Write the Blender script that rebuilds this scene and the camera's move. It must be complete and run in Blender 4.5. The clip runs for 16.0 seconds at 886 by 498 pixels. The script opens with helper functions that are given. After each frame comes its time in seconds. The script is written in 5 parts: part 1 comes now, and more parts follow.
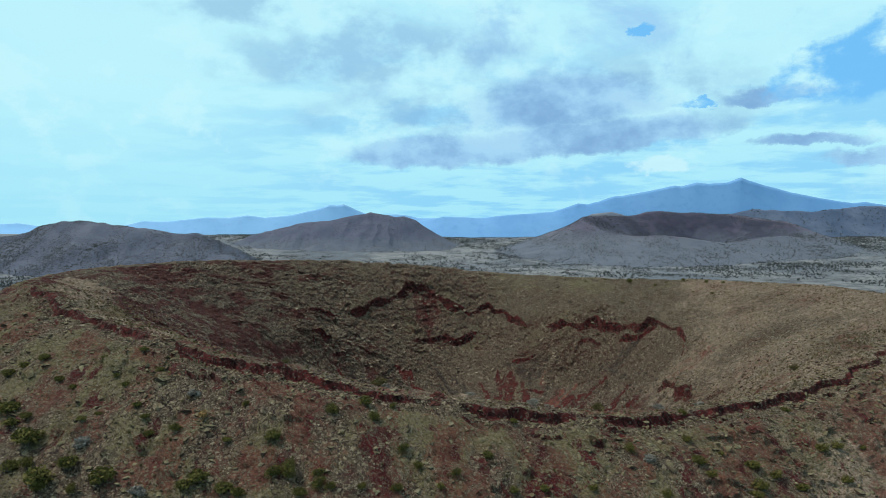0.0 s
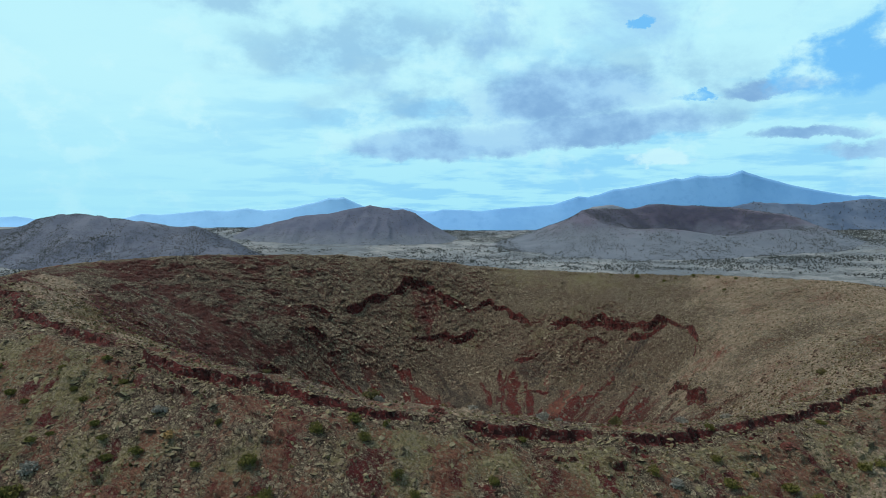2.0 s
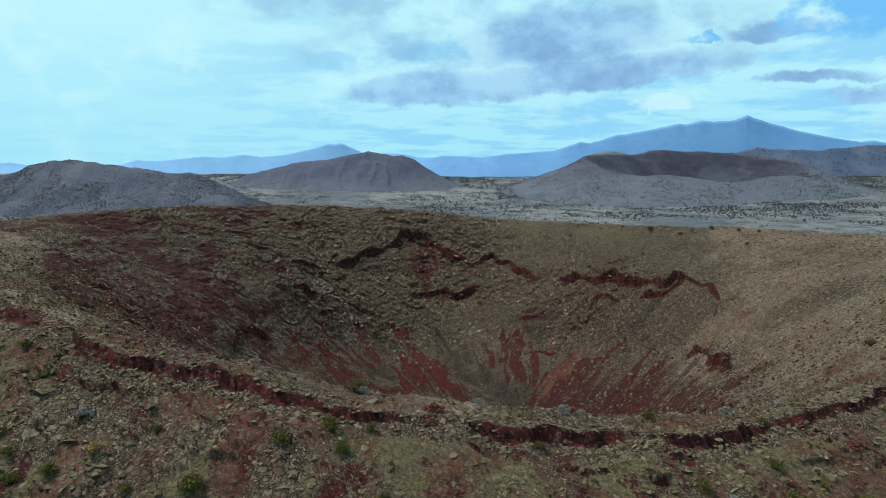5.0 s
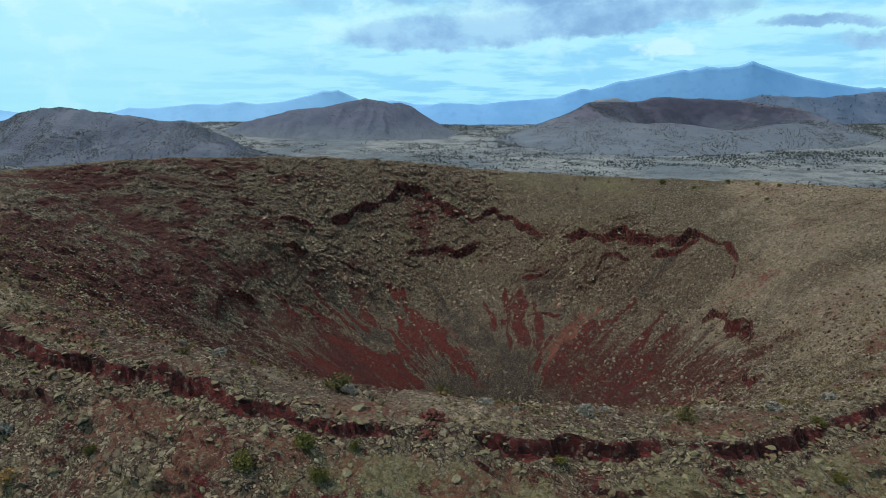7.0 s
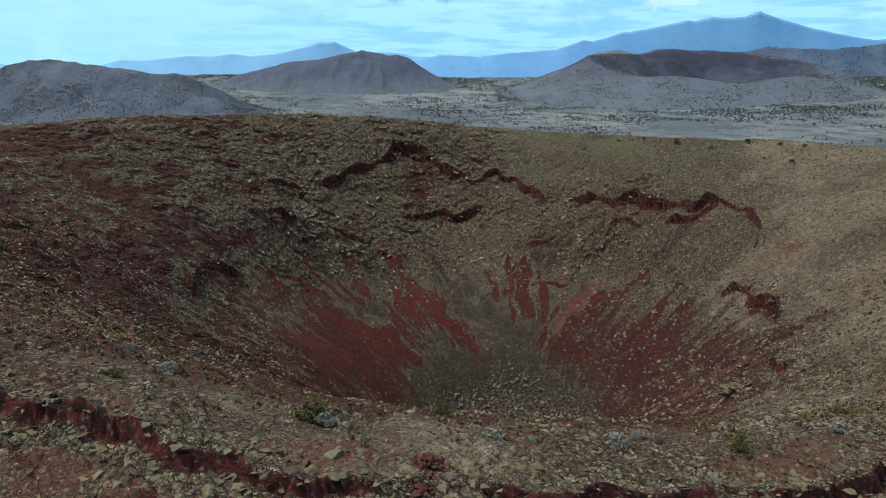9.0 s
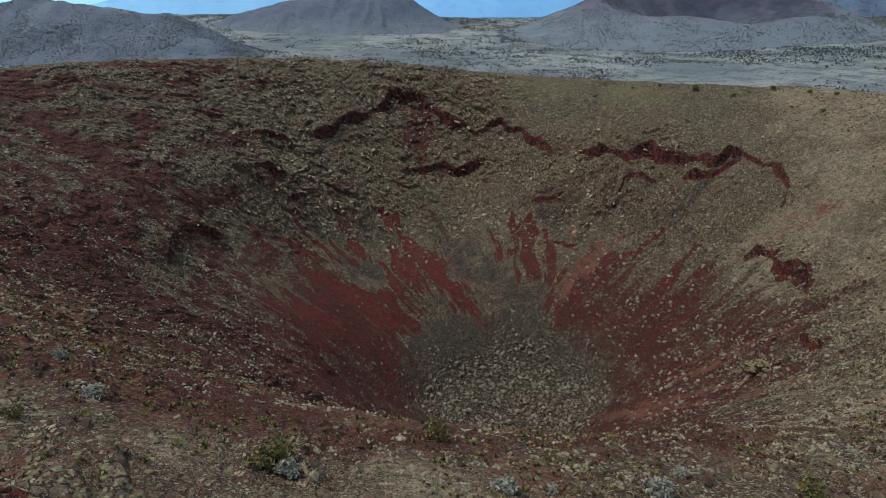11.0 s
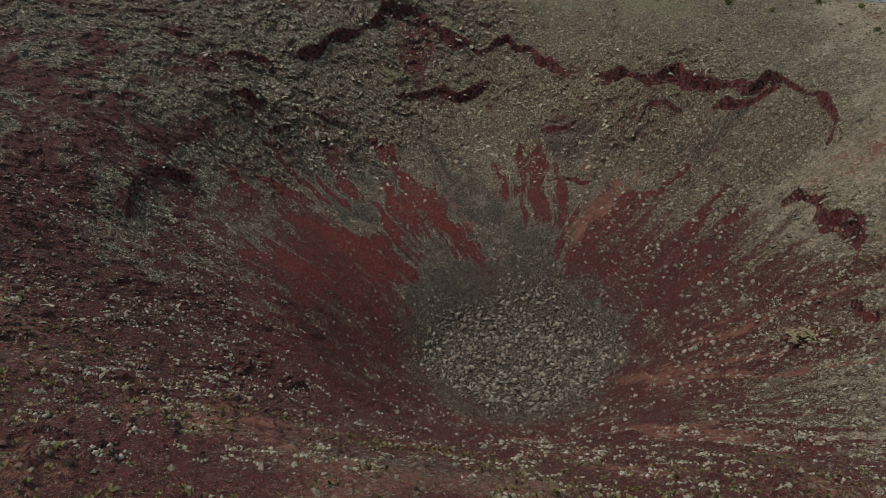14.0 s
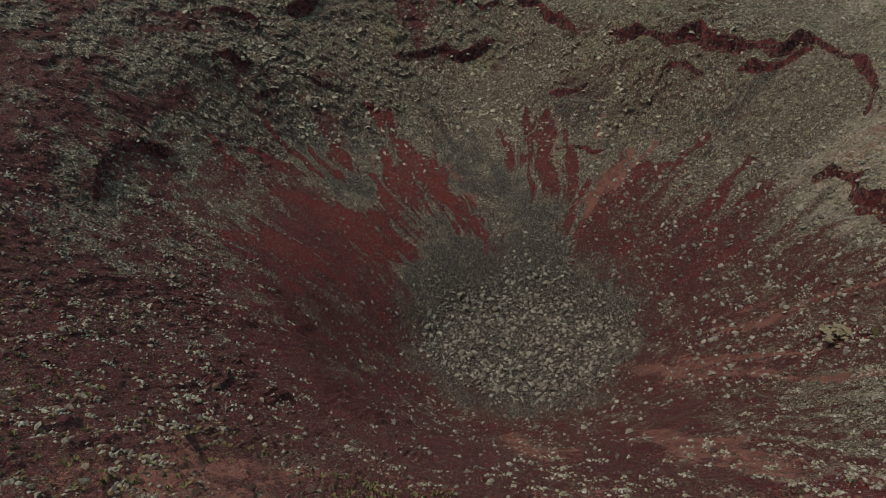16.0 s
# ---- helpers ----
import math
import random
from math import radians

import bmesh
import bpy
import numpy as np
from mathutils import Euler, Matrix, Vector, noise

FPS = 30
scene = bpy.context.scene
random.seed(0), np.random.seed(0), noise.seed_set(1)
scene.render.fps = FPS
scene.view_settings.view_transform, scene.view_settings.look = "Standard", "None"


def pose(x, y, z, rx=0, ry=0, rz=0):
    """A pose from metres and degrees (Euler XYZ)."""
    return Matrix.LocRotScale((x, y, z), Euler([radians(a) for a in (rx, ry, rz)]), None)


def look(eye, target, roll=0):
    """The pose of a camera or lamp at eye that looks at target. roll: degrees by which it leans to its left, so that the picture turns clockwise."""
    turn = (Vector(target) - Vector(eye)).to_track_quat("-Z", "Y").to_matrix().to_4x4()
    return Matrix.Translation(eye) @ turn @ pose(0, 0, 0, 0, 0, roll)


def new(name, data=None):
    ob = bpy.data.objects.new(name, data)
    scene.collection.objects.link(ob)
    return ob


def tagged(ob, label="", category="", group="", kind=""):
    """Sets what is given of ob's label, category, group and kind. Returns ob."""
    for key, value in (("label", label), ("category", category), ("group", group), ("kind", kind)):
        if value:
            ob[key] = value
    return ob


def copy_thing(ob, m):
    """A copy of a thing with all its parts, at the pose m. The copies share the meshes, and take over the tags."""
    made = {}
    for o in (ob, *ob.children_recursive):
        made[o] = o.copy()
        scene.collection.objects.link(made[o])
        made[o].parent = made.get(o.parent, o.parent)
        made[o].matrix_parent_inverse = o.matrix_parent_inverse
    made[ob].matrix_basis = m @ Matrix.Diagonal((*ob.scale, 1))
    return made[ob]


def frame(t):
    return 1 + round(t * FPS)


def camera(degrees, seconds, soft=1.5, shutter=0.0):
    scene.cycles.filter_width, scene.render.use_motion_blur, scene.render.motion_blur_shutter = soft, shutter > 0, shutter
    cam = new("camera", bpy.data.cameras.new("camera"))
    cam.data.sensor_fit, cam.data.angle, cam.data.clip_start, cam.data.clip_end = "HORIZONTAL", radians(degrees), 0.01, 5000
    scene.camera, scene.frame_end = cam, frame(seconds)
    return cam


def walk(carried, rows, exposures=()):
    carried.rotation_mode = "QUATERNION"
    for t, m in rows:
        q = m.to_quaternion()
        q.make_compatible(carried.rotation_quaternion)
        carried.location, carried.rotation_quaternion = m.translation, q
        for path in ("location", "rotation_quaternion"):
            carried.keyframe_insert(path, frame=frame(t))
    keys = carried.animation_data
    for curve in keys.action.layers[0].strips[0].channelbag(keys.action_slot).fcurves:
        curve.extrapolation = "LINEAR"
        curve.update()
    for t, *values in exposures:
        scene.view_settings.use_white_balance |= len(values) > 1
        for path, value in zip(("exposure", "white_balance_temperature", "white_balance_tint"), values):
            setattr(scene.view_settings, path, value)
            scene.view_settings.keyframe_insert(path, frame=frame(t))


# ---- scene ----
# The camera flies level and slowly tips down over the crater.
cam = camera(67.8, 16.0, soft=0.8)
ROWS = [  # seconds, x, y, z, yaw, pitch
    (0.0, -0.95, -3.38, 61.12, 0.0, -2.50),
    (0.5, -0.98, 0.89, 61.13, -0.02, -2.66),
    (1.0, -1.00, 5.17, 61.14, -0.03, -2.82),
    (1.5, -1.00, 9.44, 61.14, -0.03, -2.97),
    (2.0, -0.98, 13.74, 61.15, -0.03, -3.11),
    (2.5, -0.95, 18.06, 61.17, -0.02, -3.28),
    (3.0, -0.93, 22.55, 61.22, -0.02, -3.53),
    (3.5, -0.93, 27.17, 61.31, -0.02, -4.46),
    (4.0, -0.92, 32.01, 61.43, -0.04, -5.58),
    (4.5, -0.90, 36.88, 61.55, -0.06, -6.65),
    (5.0, -0.88, 41.87, 61.67, -0.07, -7.75),
    (7.5, -1.10, 68.34, 62.25, -0.23, -13.21),
    (8.0, -1.10, 73.77, 62.32, -0.26, -14.14),
    (8.5, -1.08, 79.12, 62.33, -0.28, -15.03),
    (9.0, -1.02, 84.51, 62.30, -0.30, -16.10),
    (11.5, -0.35, 109.17, 61.70, -0.17, -22.14),
    (12.0, -0.32, 113.78, 61.64, -0.18, -23.42),
    (12.5, -0.32, 118.16, 61.60, -0.20, -24.67),
    (13.0, -0.35, 122.48, 61.58, -0.20, -25.95),
    (13.5, -0.40, 126.76, 61.57, -0.20, -27.18),
    (14.0, -0.45, 131.08, 61.54, -0.20, -28.38),
    (14.5, -0.48, 135.32, 61.49, -0.19, -29.46),
    (15.0, -0.49, 139.60, 61.43, -0.16, -30.54),
    (15.5, -0.46, 143.87, 61.37, -0.13, -31.56),
    (16.0, -0.44, 148.20, 61.32, -0.11, -32.59),
]
EXPOSURES = [(0.0, 0.0), (4.0, 0.0), (8.5, 0.08), (12.0, 0.12), (16.0, 0.16)]
walk(cam, [(t, pose(x, y, z, 90 + pitch, 0, yaw)) for t, x, y, z, yaw, pitch in ROWS], EXPOSURES)

# ---- sky and sun ----
SUN_ELEVATION, SUN_BEARING = 57.0, -84.0       # degrees; bearing from +y towards +x
SUN_POWER, SKY_POWER, CLOUD_POWER = 4.3, 0.1, 1.0


class Nodes:
    """Short ways to lay nodes and join them."""

    def __init__(self, tree):
        self.tree = tree

    def add(self, kind):
        return self.tree.nodes.new(kind)

    def join(self, a, b):
        self.tree.links.new(a, b)

    def put(self, socket, value):
        if isinstance(value, bpy.types.NodeSocket):
            self.join(value, socket)
        else:
            socket.default_value = value

    def math(self, op, a, b=0.0, clamp=False):
        n = self.add("ShaderNodeMath")
        n.operation, n.use_clamp = op, clamp
        self.put(n.inputs[0], a)
        self.put(n.inputs[1], b)
        return n.outputs[0]

    def noise(self, vector, scale, detail=4.0, roughness=0.55, distortion=0.0):
        n = self.add("ShaderNodeTexNoise")
        self.put(n.inputs["Vector"], vector)
        n.inputs["Scale"].default_value, n.inputs["Detail"].default_value = scale, detail
        n.inputs["Roughness"].default_value, n.inputs["Distortion"].default_value = roughness, distortion
        return n.outputs["Fac"]

    def span(self, value, lo, hi, out_lo=0.0, out_hi=1.0):
        n = self.add("ShaderNodeMapRange")
        n.interpolation_type = "SMOOTHSTEP"
        self.put(n.inputs["Value"], value)
        for key, v in (("From Min", lo), ("From Max", hi), ("To Min", out_lo), ("To Max", out_hi)):
            n.inputs[key].default_value = v
        return n.outputs["Result"]

    def mix(self, factor, a, b, blend="MIX"):
        n = self.add("ShaderNodeMix")
        n.data_type, n.blend_type = "RGBA", blend
        self.put(n.inputs[0], factor)
        for socket, value in ((n.inputs[6], a), (n.inputs[7], b)):
            self.put(socket, value if isinstance(value, bpy.types.NodeSocket) else (*value, 1.0))
        return n.outputs[2]


def make_sky():
    world = bpy.data.worlds.new("sky")
    scene.world = world
    world.use_nodes = True
    world.node_tree.nodes.clear()
    n = Nodes(world.node_tree)
    way = n.add("ShaderNodeTexCoord").outputs["Generated"]
    axes = n.add("ShaderNodeSeparateXYZ")
    n.join(way, axes.inputs[0])
    x, y, z = axes.outputs
    azimuth = n.math("MULTIPLY", n.math("ARCTAN2", x, y), 57.2958)
    lift = n.math("MULTIPLY", n.math("ARCSINE", z), 57.2958)
    # clouds lie in flat sheets, so they crowd together towards the horizon
    flat = n.math("ADD", n.math("MAXIMUM", z, 0.0), 0.10)
    sheet = n.add("ShaderNodeCombineXYZ")
    n.join(n.math("DIVIDE", x, flat), sheet.inputs[0])
    n.join(n.math("DIVIDE", y, flat), sheet.inputs[1])
    puffs = n.noise(sheet.outputs[0], 1.1, 7, 0.58)
    drawn = n.add("ShaderNodeVectorMath")
    drawn.operation = "MULTIPLY"
    n.join(way, drawn.inputs[0])
    drawn.inputs[1].default_value = (1.0, 1.0, 1.5)
    drawn = drawn.outputs[0]
    fine = n.noise(drawn, 9.0, 8, 0.6)
    warp_a = n.math("MULTIPLY", n.math("SUBTRACT", n.noise(drawn, 11.0, 8, 0.66), 0.5), 8.0)
    warp_b = n.math("MULTIPLY", n.math("SUBTRACT", n.noise(drawn, 15.0, 8, 0.66, 0.2), 0.5), 2.8)
    az, el = n.math("ADD", azimuth, warp_a), n.math("ADD", lift, warp_b)

    def bank(a, e, wide, tall, tilt=0.0, soft=0.8, base=0.6):
        """A mask round one cloud bank with a flatter base: bearing, height, half sizes in degrees."""
        da, de = n.math("SUBTRACT", az, a), n.math("SUBTRACT", el, e)
        de = n.math("SUBTRACT", de, n.math("MULTIPLY", da, tilt))
        de = n.math("MAXIMUM", n.math("DIVIDE", de, tall), n.math("DIVIDE", de, -tall * base))
        q = n.math("ADD", n.math("POWER", n.math("DIVIDE", n.math("ABSOLUTE", da), wide), 2.0), n.math("POWER", de, 2.0))
        return n.span(q, 1.0 + soft, 1.0 - soft * 0.8)

    def together(*masks):
        total = masks[0]
        for m in masks[1:]:
            total = n.math("MAXIMUM", total, m)
        return total

    low = n.span(lift, 0.0, 12.0, 1.0, 0.0)
    white = n.mix(low, (0.52, 0.91, 1.0), (0.39, 0.82, 0.98))
    high = n.span(lift, 26.0, 60.0)
    white = n.mix(high, white, (1.05, 0.95, 0.90))
    # thin blue veils between the bright sheets
    veil = n.math("MULTIPLY", n.math("MULTIPLY", n.span(puffs, 0.56, 0.40), n.span(azimuth, -30.0, 2.0, 0.12, 0.85)), n.span(lift, 16.0, 7.0, 0.3, 1.0))
    tone = n.mix(veil, white, (0.26, 0.65, 0.96))
    shade = n.math("MULTIPLY", n.math("MULTIPLY", n.span(n.noise(drawn, 5.0, 8, 0.62, 0.3), 0.50, 0.68), n.span(azimuth, -16.0, 2.0, 0.15, 0.75)), n.span(lift, 4.0, 9.0))
    tone = n.mix(shade, tone, (0.32, 0.60, 0.90))
    puff = n.math("MULTIPLY", n.span(fine, 0.52, 0.64), n.span(lift, 2.0, 8.0, 0.3, 0.8))
    tone = n.mix(puff, tone, (0.57, 0.93, 1.0))
    dark = together(
        bank(-1.6, 5.5, 6.0, 1.7, 0.0, 0.55), bank(10.0, 6.4, 13.5, 1.7, 0.09, 0.6), bank(10.0, 9.4, 7.5, 2.6, 0.05),
        bank(27.0, 9.5, 3.4, 0.8, 0.0), bank(29.0, 6.0, 4.0, 0.6), bank(34.0, 4.6, 4.0, 0.7))
    grey = n.mix(n.span(fine, 0.38, 0.62), (0.22, 0.435, 0.72), (0.35, 0.63, 0.90))
    tone = n.mix(n.math("MULTIPLY", dark, n.span(fine, 0.66, 0.48, 0.72, 1.0)), tone, grey)
    thin = together(bank(-6.0, 13.4, 12.0, 3.0, 0.06, 0.9), bank(-13.0, 16.6, 10.0, 1.8, 0.0, 0.9), bank(8.0, 9.0, 17.0, 4.2, 0.04, 0.9))
    tone = n.mix(n.math("MULTIPLY", thin, n.span(fine, 0.60, 0.40, 0.05, 0.55)), tone, grey)
    tone = n.mix(n.math("MULTIPLY", bank(17.9, 4.3, 2.2, 0.8, 0.0, 0.6), 0.85), tone, (0.60, 0.92, 1.0))
    gap = n.math("MULTIPLY", together(bank(32.4, 11.6, 5.4, 2.6, 0.2, 0.4, 1.0), bank(16.5, 15.2, 1.2, 0.35, 0.0, 0.6, 1.0), bank(20.4, 9.4, 2.2, 0.3, 0.0, 0.6, 1.0)), n.span(fine, 0.66, 0.50))
    sky = n.add("ShaderNodeTexSky")
    sky.sky_type, sky.sun_disc = "NISHITA", False
    sky.sun_elevation, sky.sun_rotation = radians(SUN_ELEVATION), radians(SUN_BEARING)
    clear = n.add("ShaderNodeBackground")
    n.join(sky.outputs[0], clear.inputs["Color"])
    clear.inputs["Strength"].default_value = SKY_POWER
    tone = n.mix(gap, tone, (0.17, 0.55, 0.98))
    # the cloud deck is thinner and brighter towards the sun, thicker behind
    toward = n.math("ADD", n.math("MULTIPLY", x, math.sin(radians(SUN_BEARING))), n.math("MULTIPLY", y, math.cos(radians(SUN_BEARING))))
    tone = n.mix(n.span(toward, -0.72, -1.0, 0.0, 0.4), tone, (0.22, 0.28, 0.36))
    cloud = n.add("ShaderNodeBackground")
    n.join(tone, cloud.inputs["Color"])
    cloud.inputs["Strength"].default_value = CLOUD_POWER
    both = n.add("ShaderNodeMixShader")
    n.join(n.math("SUBTRACT", 0.97, n.math("MULTIPLY", gap, 0.05)), both.inputs[0])
    n.join(clear.outputs[0], both.inputs[1])
    n.join(cloud.outputs[0], both.inputs[2])
    n.join(both.outputs[0], n.add("ShaderNodeOutputWorld").inputs["Surface"])


make_sky()
sun = new("sun", bpy.data.lights.new("sun", "SUN"))
sun.data.energy, sun.data.angle, sun.data.color = SUN_POWER, radians(3), (1.0, 0.84, 0.75)
reach = math.cos(radians(SUN_ELEVATION))
sun.matrix_world = look((reach * math.sin(radians(SUN_BEARING)) * 300, reach * math.cos(radians(SUN_BEARING)) * 300, math.sin(radians(SUN_ELEVATION)) * 300), (0, 0, 0))


# ---- materials ----
def material(name):
    m = bpy.data.materials.new(name)
    m.use_nodes = True
    n = Nodes(m.node_tree)
    shader = m.node_tree.nodes["Principled BSDF"]
    shader.inputs["Roughness"].default_value = 0.95
    shader.inputs["Specular IOR Level"].default_value = 0.15
    return m, n, shader


def place(n):
    return n.add("ShaderNodeNewGeometry").outputs["Position"]


def bump(n, shader, value, strength, distance):
    b = n.add("ShaderNodeBump")
    b.inputs["Strength"].default_value, b.inputs["Distance"].default_value = strength, distance
    n.join(value, b.inputs["Height"])
    n.join(b.outputs[0], shader.inputs["Normal"])


def attribute(n, name):
    node = n.add("ShaderNodeAttribute")
    node.attribute_name = name
    return node.outputs["Fac"]


def cells(n, vector, scale, feature="F1"):
    node = n.add("ShaderNodeTexVoronoi")
    node.feature = feature
    n.put(node.inputs["Vector"], vector)
    node.inputs["Scale"].default_value = scale
    return node


def ground_material():
    m, n, shader = material("cinder_and_lichen_ground")
    at = place(n)
    mid = n.noise(at, 0.3, 5, 0.6)
    small, grit = n.noise(at, 1.6, 4, 0.65), n.noise(at, 6.0, 3, 0.7)
    # a carpet of broken stones of two sizes
    bent = n.add("ShaderNodeVectorMath")
    bent.operation = "ADD"
    n.join(at, bent.inputs[0])
    warp = n.add("ShaderNodeTexNoise")
    n.join(at, warp.inputs["Vector"])
    warp.inputs["Scale"].default_value = 2.2
    n.join(warp.outputs["Color"], bent.inputs[1])
    big_stone, big_edge = cells(n, bent.outputs[0], 1.7), cells(n, bent.outputs[0], 1.7, "DISTANCE_TO_EDGE")
    low_stone, low_edge = cells(n, bent.outputs[0], 4.2), cells(n, bent.outputs[0], 4.2, "DISTANCE_TO_EDGE")
    block, block_edge = cells(n, bent.outputs[0], 0.72), cells(n, bent.outputs[0], 0.72, "DISTANCE_TO_EDGE")
    pick_block = n.add("ShaderNodeSeparateColor")
    n.join(block.outputs["Color"], pick_block.inputs[0])
    pick = n.add("ShaderNodeSeparateColor")
    n.join(big_stone.outputs["Color"], pick.inputs[0])
    pick_low = n.add("ShaderNodeSeparateColor")
    n.join(low_stone.outputs["Color"], pick_low.inputs[0])
    joint = (0.020, 0.013, 0.012)
    crack = n.span(big_edge.outputs["Distance"], 0.03, 0.17)
    crack_low = n.span(low_edge.outputs["Distance"], 0.02, 0.16)
    crack_block = n.span(block_edge.outputs["Distance"], 0.03, 0.15)
    stone_low = n.mix(n.span(pick_low.outputs[0], 0.1, 0.9), (0.110, 0.092, 0.066), (0.290, 0.262, 0.182))
    stone_low = n.mix(crack_low, joint, stone_low)
    stone_tone = n.mix(n.span(pick.outputs[0], 0.1, 0.9), (0.136, 0.114, 0.080), (0.335, 0.305, 0.215))
    stone_tone = n.mix(crack, joint, stone_tone)
    stone_block = n.mix(n.span(pick_block.outputs[0], 0.1, 0.9), (0.136, 0.114, 0.080), (0.315, 0.286, 0.202))
    stone_block = n.mix(crack_block, joint, n.mix(n.span(grit, 0.35, 0.65, 0.0, 0.5), stone_block, stone_low))
    lichen = n.mix(n.span(n.math("ADD", mid, n.math("MULTIPLY", pick.outputs[1], 0.35)), 0.48, 0.66), stone_low, stone_tone)
    lichen = n.mix(n.span(n.math("ADD", mid, n.math("MULTIPLY", pick_block.outputs[1], 0.35)), 0.68, 0.74), lichen, stone_block)
    # bare brown ground shows between the stones
    lichen = n.mix(n.span(n.math("ADD", small, n.math("MULTIPLY", pick.outputs[2], 0.22)), 0.63, 0.74, 0.0, 0.75), lichen, (0.072, 0.045, 0.035))
    soil = n.mix(n.span(small, 0.35, 0.7), (0.046, 0.014, 0.013), (0.092, 0.029, 0.024))
    soil = n.mix(n.span(n.math("ADD", grit, n.math("MULTIPLY", pick.outputs[0], 0.3)), 0.48, 0.36, 0.0, 0.8), soil, (0.024, 0.011, 0.010))
    soil = n.mix(n.math("MULTIPLY", n.span(pick_low.outputs[2], 0.80, 0.86), crack_low), soil, (0.12, 0.10, 0.075))
    deep = n.mix(n.span(mid, 0.35, 0.7), (0.046, 0.010, 0.011), (0.088, 0.015, 0.016))
    bright = n.mix(n.span(small, 0.35, 0.7), (0.078, 0.012, 0.011), (0.132, 0.020, 0.015))
    red = n.mix(n.span(n.math("ADD", attribute(n, "red"), n.math("MULTIPLY", mid, 0.5)), 1.0, 1.35), deep, bright)
    red = n.mix(n.math("MULTIPLY", n.span(pick_low.outputs[1], 0.70, 0.76), crack_low), red, (0.10, 0.085, 0.07))
    orange = n.mix(n.span(mid, 0.4, 0.6), (0.125, 0.050, 0.037), (0.175, 0.078, 0.058))
    straw = n.mix(n.span(mid, 0.30, 0.70), (0.272, 0.220, 0.166), (0.400, 0.330, 0.255))
    straw = n.mix(n.span(n.noise(at, 0.07, 4, 0.6), 0.50, 0.62, 0.0, 0.6), straw, (0.265, 0.172, 0.138))
    straw = n.mix(n.span(n.noise(at, 0.55, 5, 0.7), 0.46, 0.60, 0.0, 0.8), straw, (0.150, 0.118, 0.082))
    straw = n.mix(n.span(small, 0.52, 0.40, 0.0, 0.85), straw, (0.135, 0.108, 0.070))
    straw = n.mix(n.math("MULTIPLY", n.span(pick.outputs[1], 0.66, 0.74), crack), straw, (0.105, 0.105, 0.058))
    straw = n.mix(n.math("MULTIPLY", n.span(pick_low.outputs[1], 0.66, 0.74), crack_low), straw, (0.26, 0.245, 0.19))
    gravel = n.mix(n.span(pick_low.outputs[0], 0.1, 0.9), (0.092, 0.084, 0.066), (0.250, 0.238, 0.186))
    gravel = n.mix(n.math("MULTIPLY", crack_low, crack), joint, gravel)
    olive = n.mix(n.span(small, 0.36, 0.64), (0.078, 0.074, 0.034), (0.200, 0.190, 0.094))
    olive = n.mix(n.math("MULTIPLY", n.span(pick.outputs[2], 0.5, 0.6), crack), olive, (0.20, 0.19, 0.135))
    # stone by stone, one kind of ground gives way to the next
    loose = n.math("ADD", n.math("MULTIPLY", pick.outputs[1], 0.16), n.math("MULTIPLY", pick_low.outputs[2], 0.10))
    broken = n.math("ADD", n.math("MULTIPLY", mid, 0.40), n.math("MULTIPLY", small, 0.40))
    broken = n.math("SUBTRACT", n.math("ADD", broken, loose), 0.53)

    def worn(name, amount=1.8):
        """A mask of the ground with broken edges."""
        return n.span(n.math("ADD", attribute(n, name), n.math("MULTIPLY", broken, amount)), 0.36, 0.64)

    tone = n.mix(worn("soil"), lichen, soil)
    tone = n.mix(n.math("MULTIPLY", worn("olive"), 0.75), tone, olive)
    tone = n.mix(worn("straw"), tone, straw)
    rust = n.mix(n.span(small, 0.35, 0.65), (0.088, 0.036, 0.026), (0.165, 0.070, 0.050))
    rust = n.mix(n.math("MULTIPLY", n.span(pick.outputs[2], 0.55, 0.62), crack), rust, (0.15, 0.13, 0.09))
    tone = n.mix(n.math("MULTIPLY", worn("rust", 2.4), 0.85), tone, rust)
    tone = n.mix(worn("red", 2.5), tone, red)
    tone = n.mix(worn("orange", 2.4), tone, orange)
    tone = n.mix(worn("rubble", 2.2), tone, gravel)
    # bare red spatter on the broken faces
    slope = n.add("ShaderNodeSeparateXYZ")
    n.join(n.add("ShaderNodeNewGeometry").outputs["True Normal"], slope.inputs[0])
    face = n.span(n.math("ADD", attribute(n, "face"), n.math("MULTIPLY", broken, 0.5)), 0.36, 0.60)
    steep = n.math("MULTIPLY", n.span(n.math("ADD", slope.outputs[2], n.math("MULTIPLY", broken, 0.7)), 0.62, 0.42), attribute(n, "bare"))
    spatter = n.mix(n.span(n.math("ADD", n.math("MULTIPLY", small, 0.6), n.math("MULTIPLY", pick_block.outputs[2], 0.4)), 0.34, 0.66), (0.034, 0.011, 0.011), (0.115, 0.026, 0.025))
    spatter = n.mix(n.math("MULTIPLY", n.span(pick.outputs[1], 0.74, 0.78), crack), spatter, (0.115, 0.085, 0.070))
    tone = n.mix(n.math("MAXIMUM", steep, face), tone, spatter)
    # the plain: pale dry grassland, distance haze put into its blue-grey tones
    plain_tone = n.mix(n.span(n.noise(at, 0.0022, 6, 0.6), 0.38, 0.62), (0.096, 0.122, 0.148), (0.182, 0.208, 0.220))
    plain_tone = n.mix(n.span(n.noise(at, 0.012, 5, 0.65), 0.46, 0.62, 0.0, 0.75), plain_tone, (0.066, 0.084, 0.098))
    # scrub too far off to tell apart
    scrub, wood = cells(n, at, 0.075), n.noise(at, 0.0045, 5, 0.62)
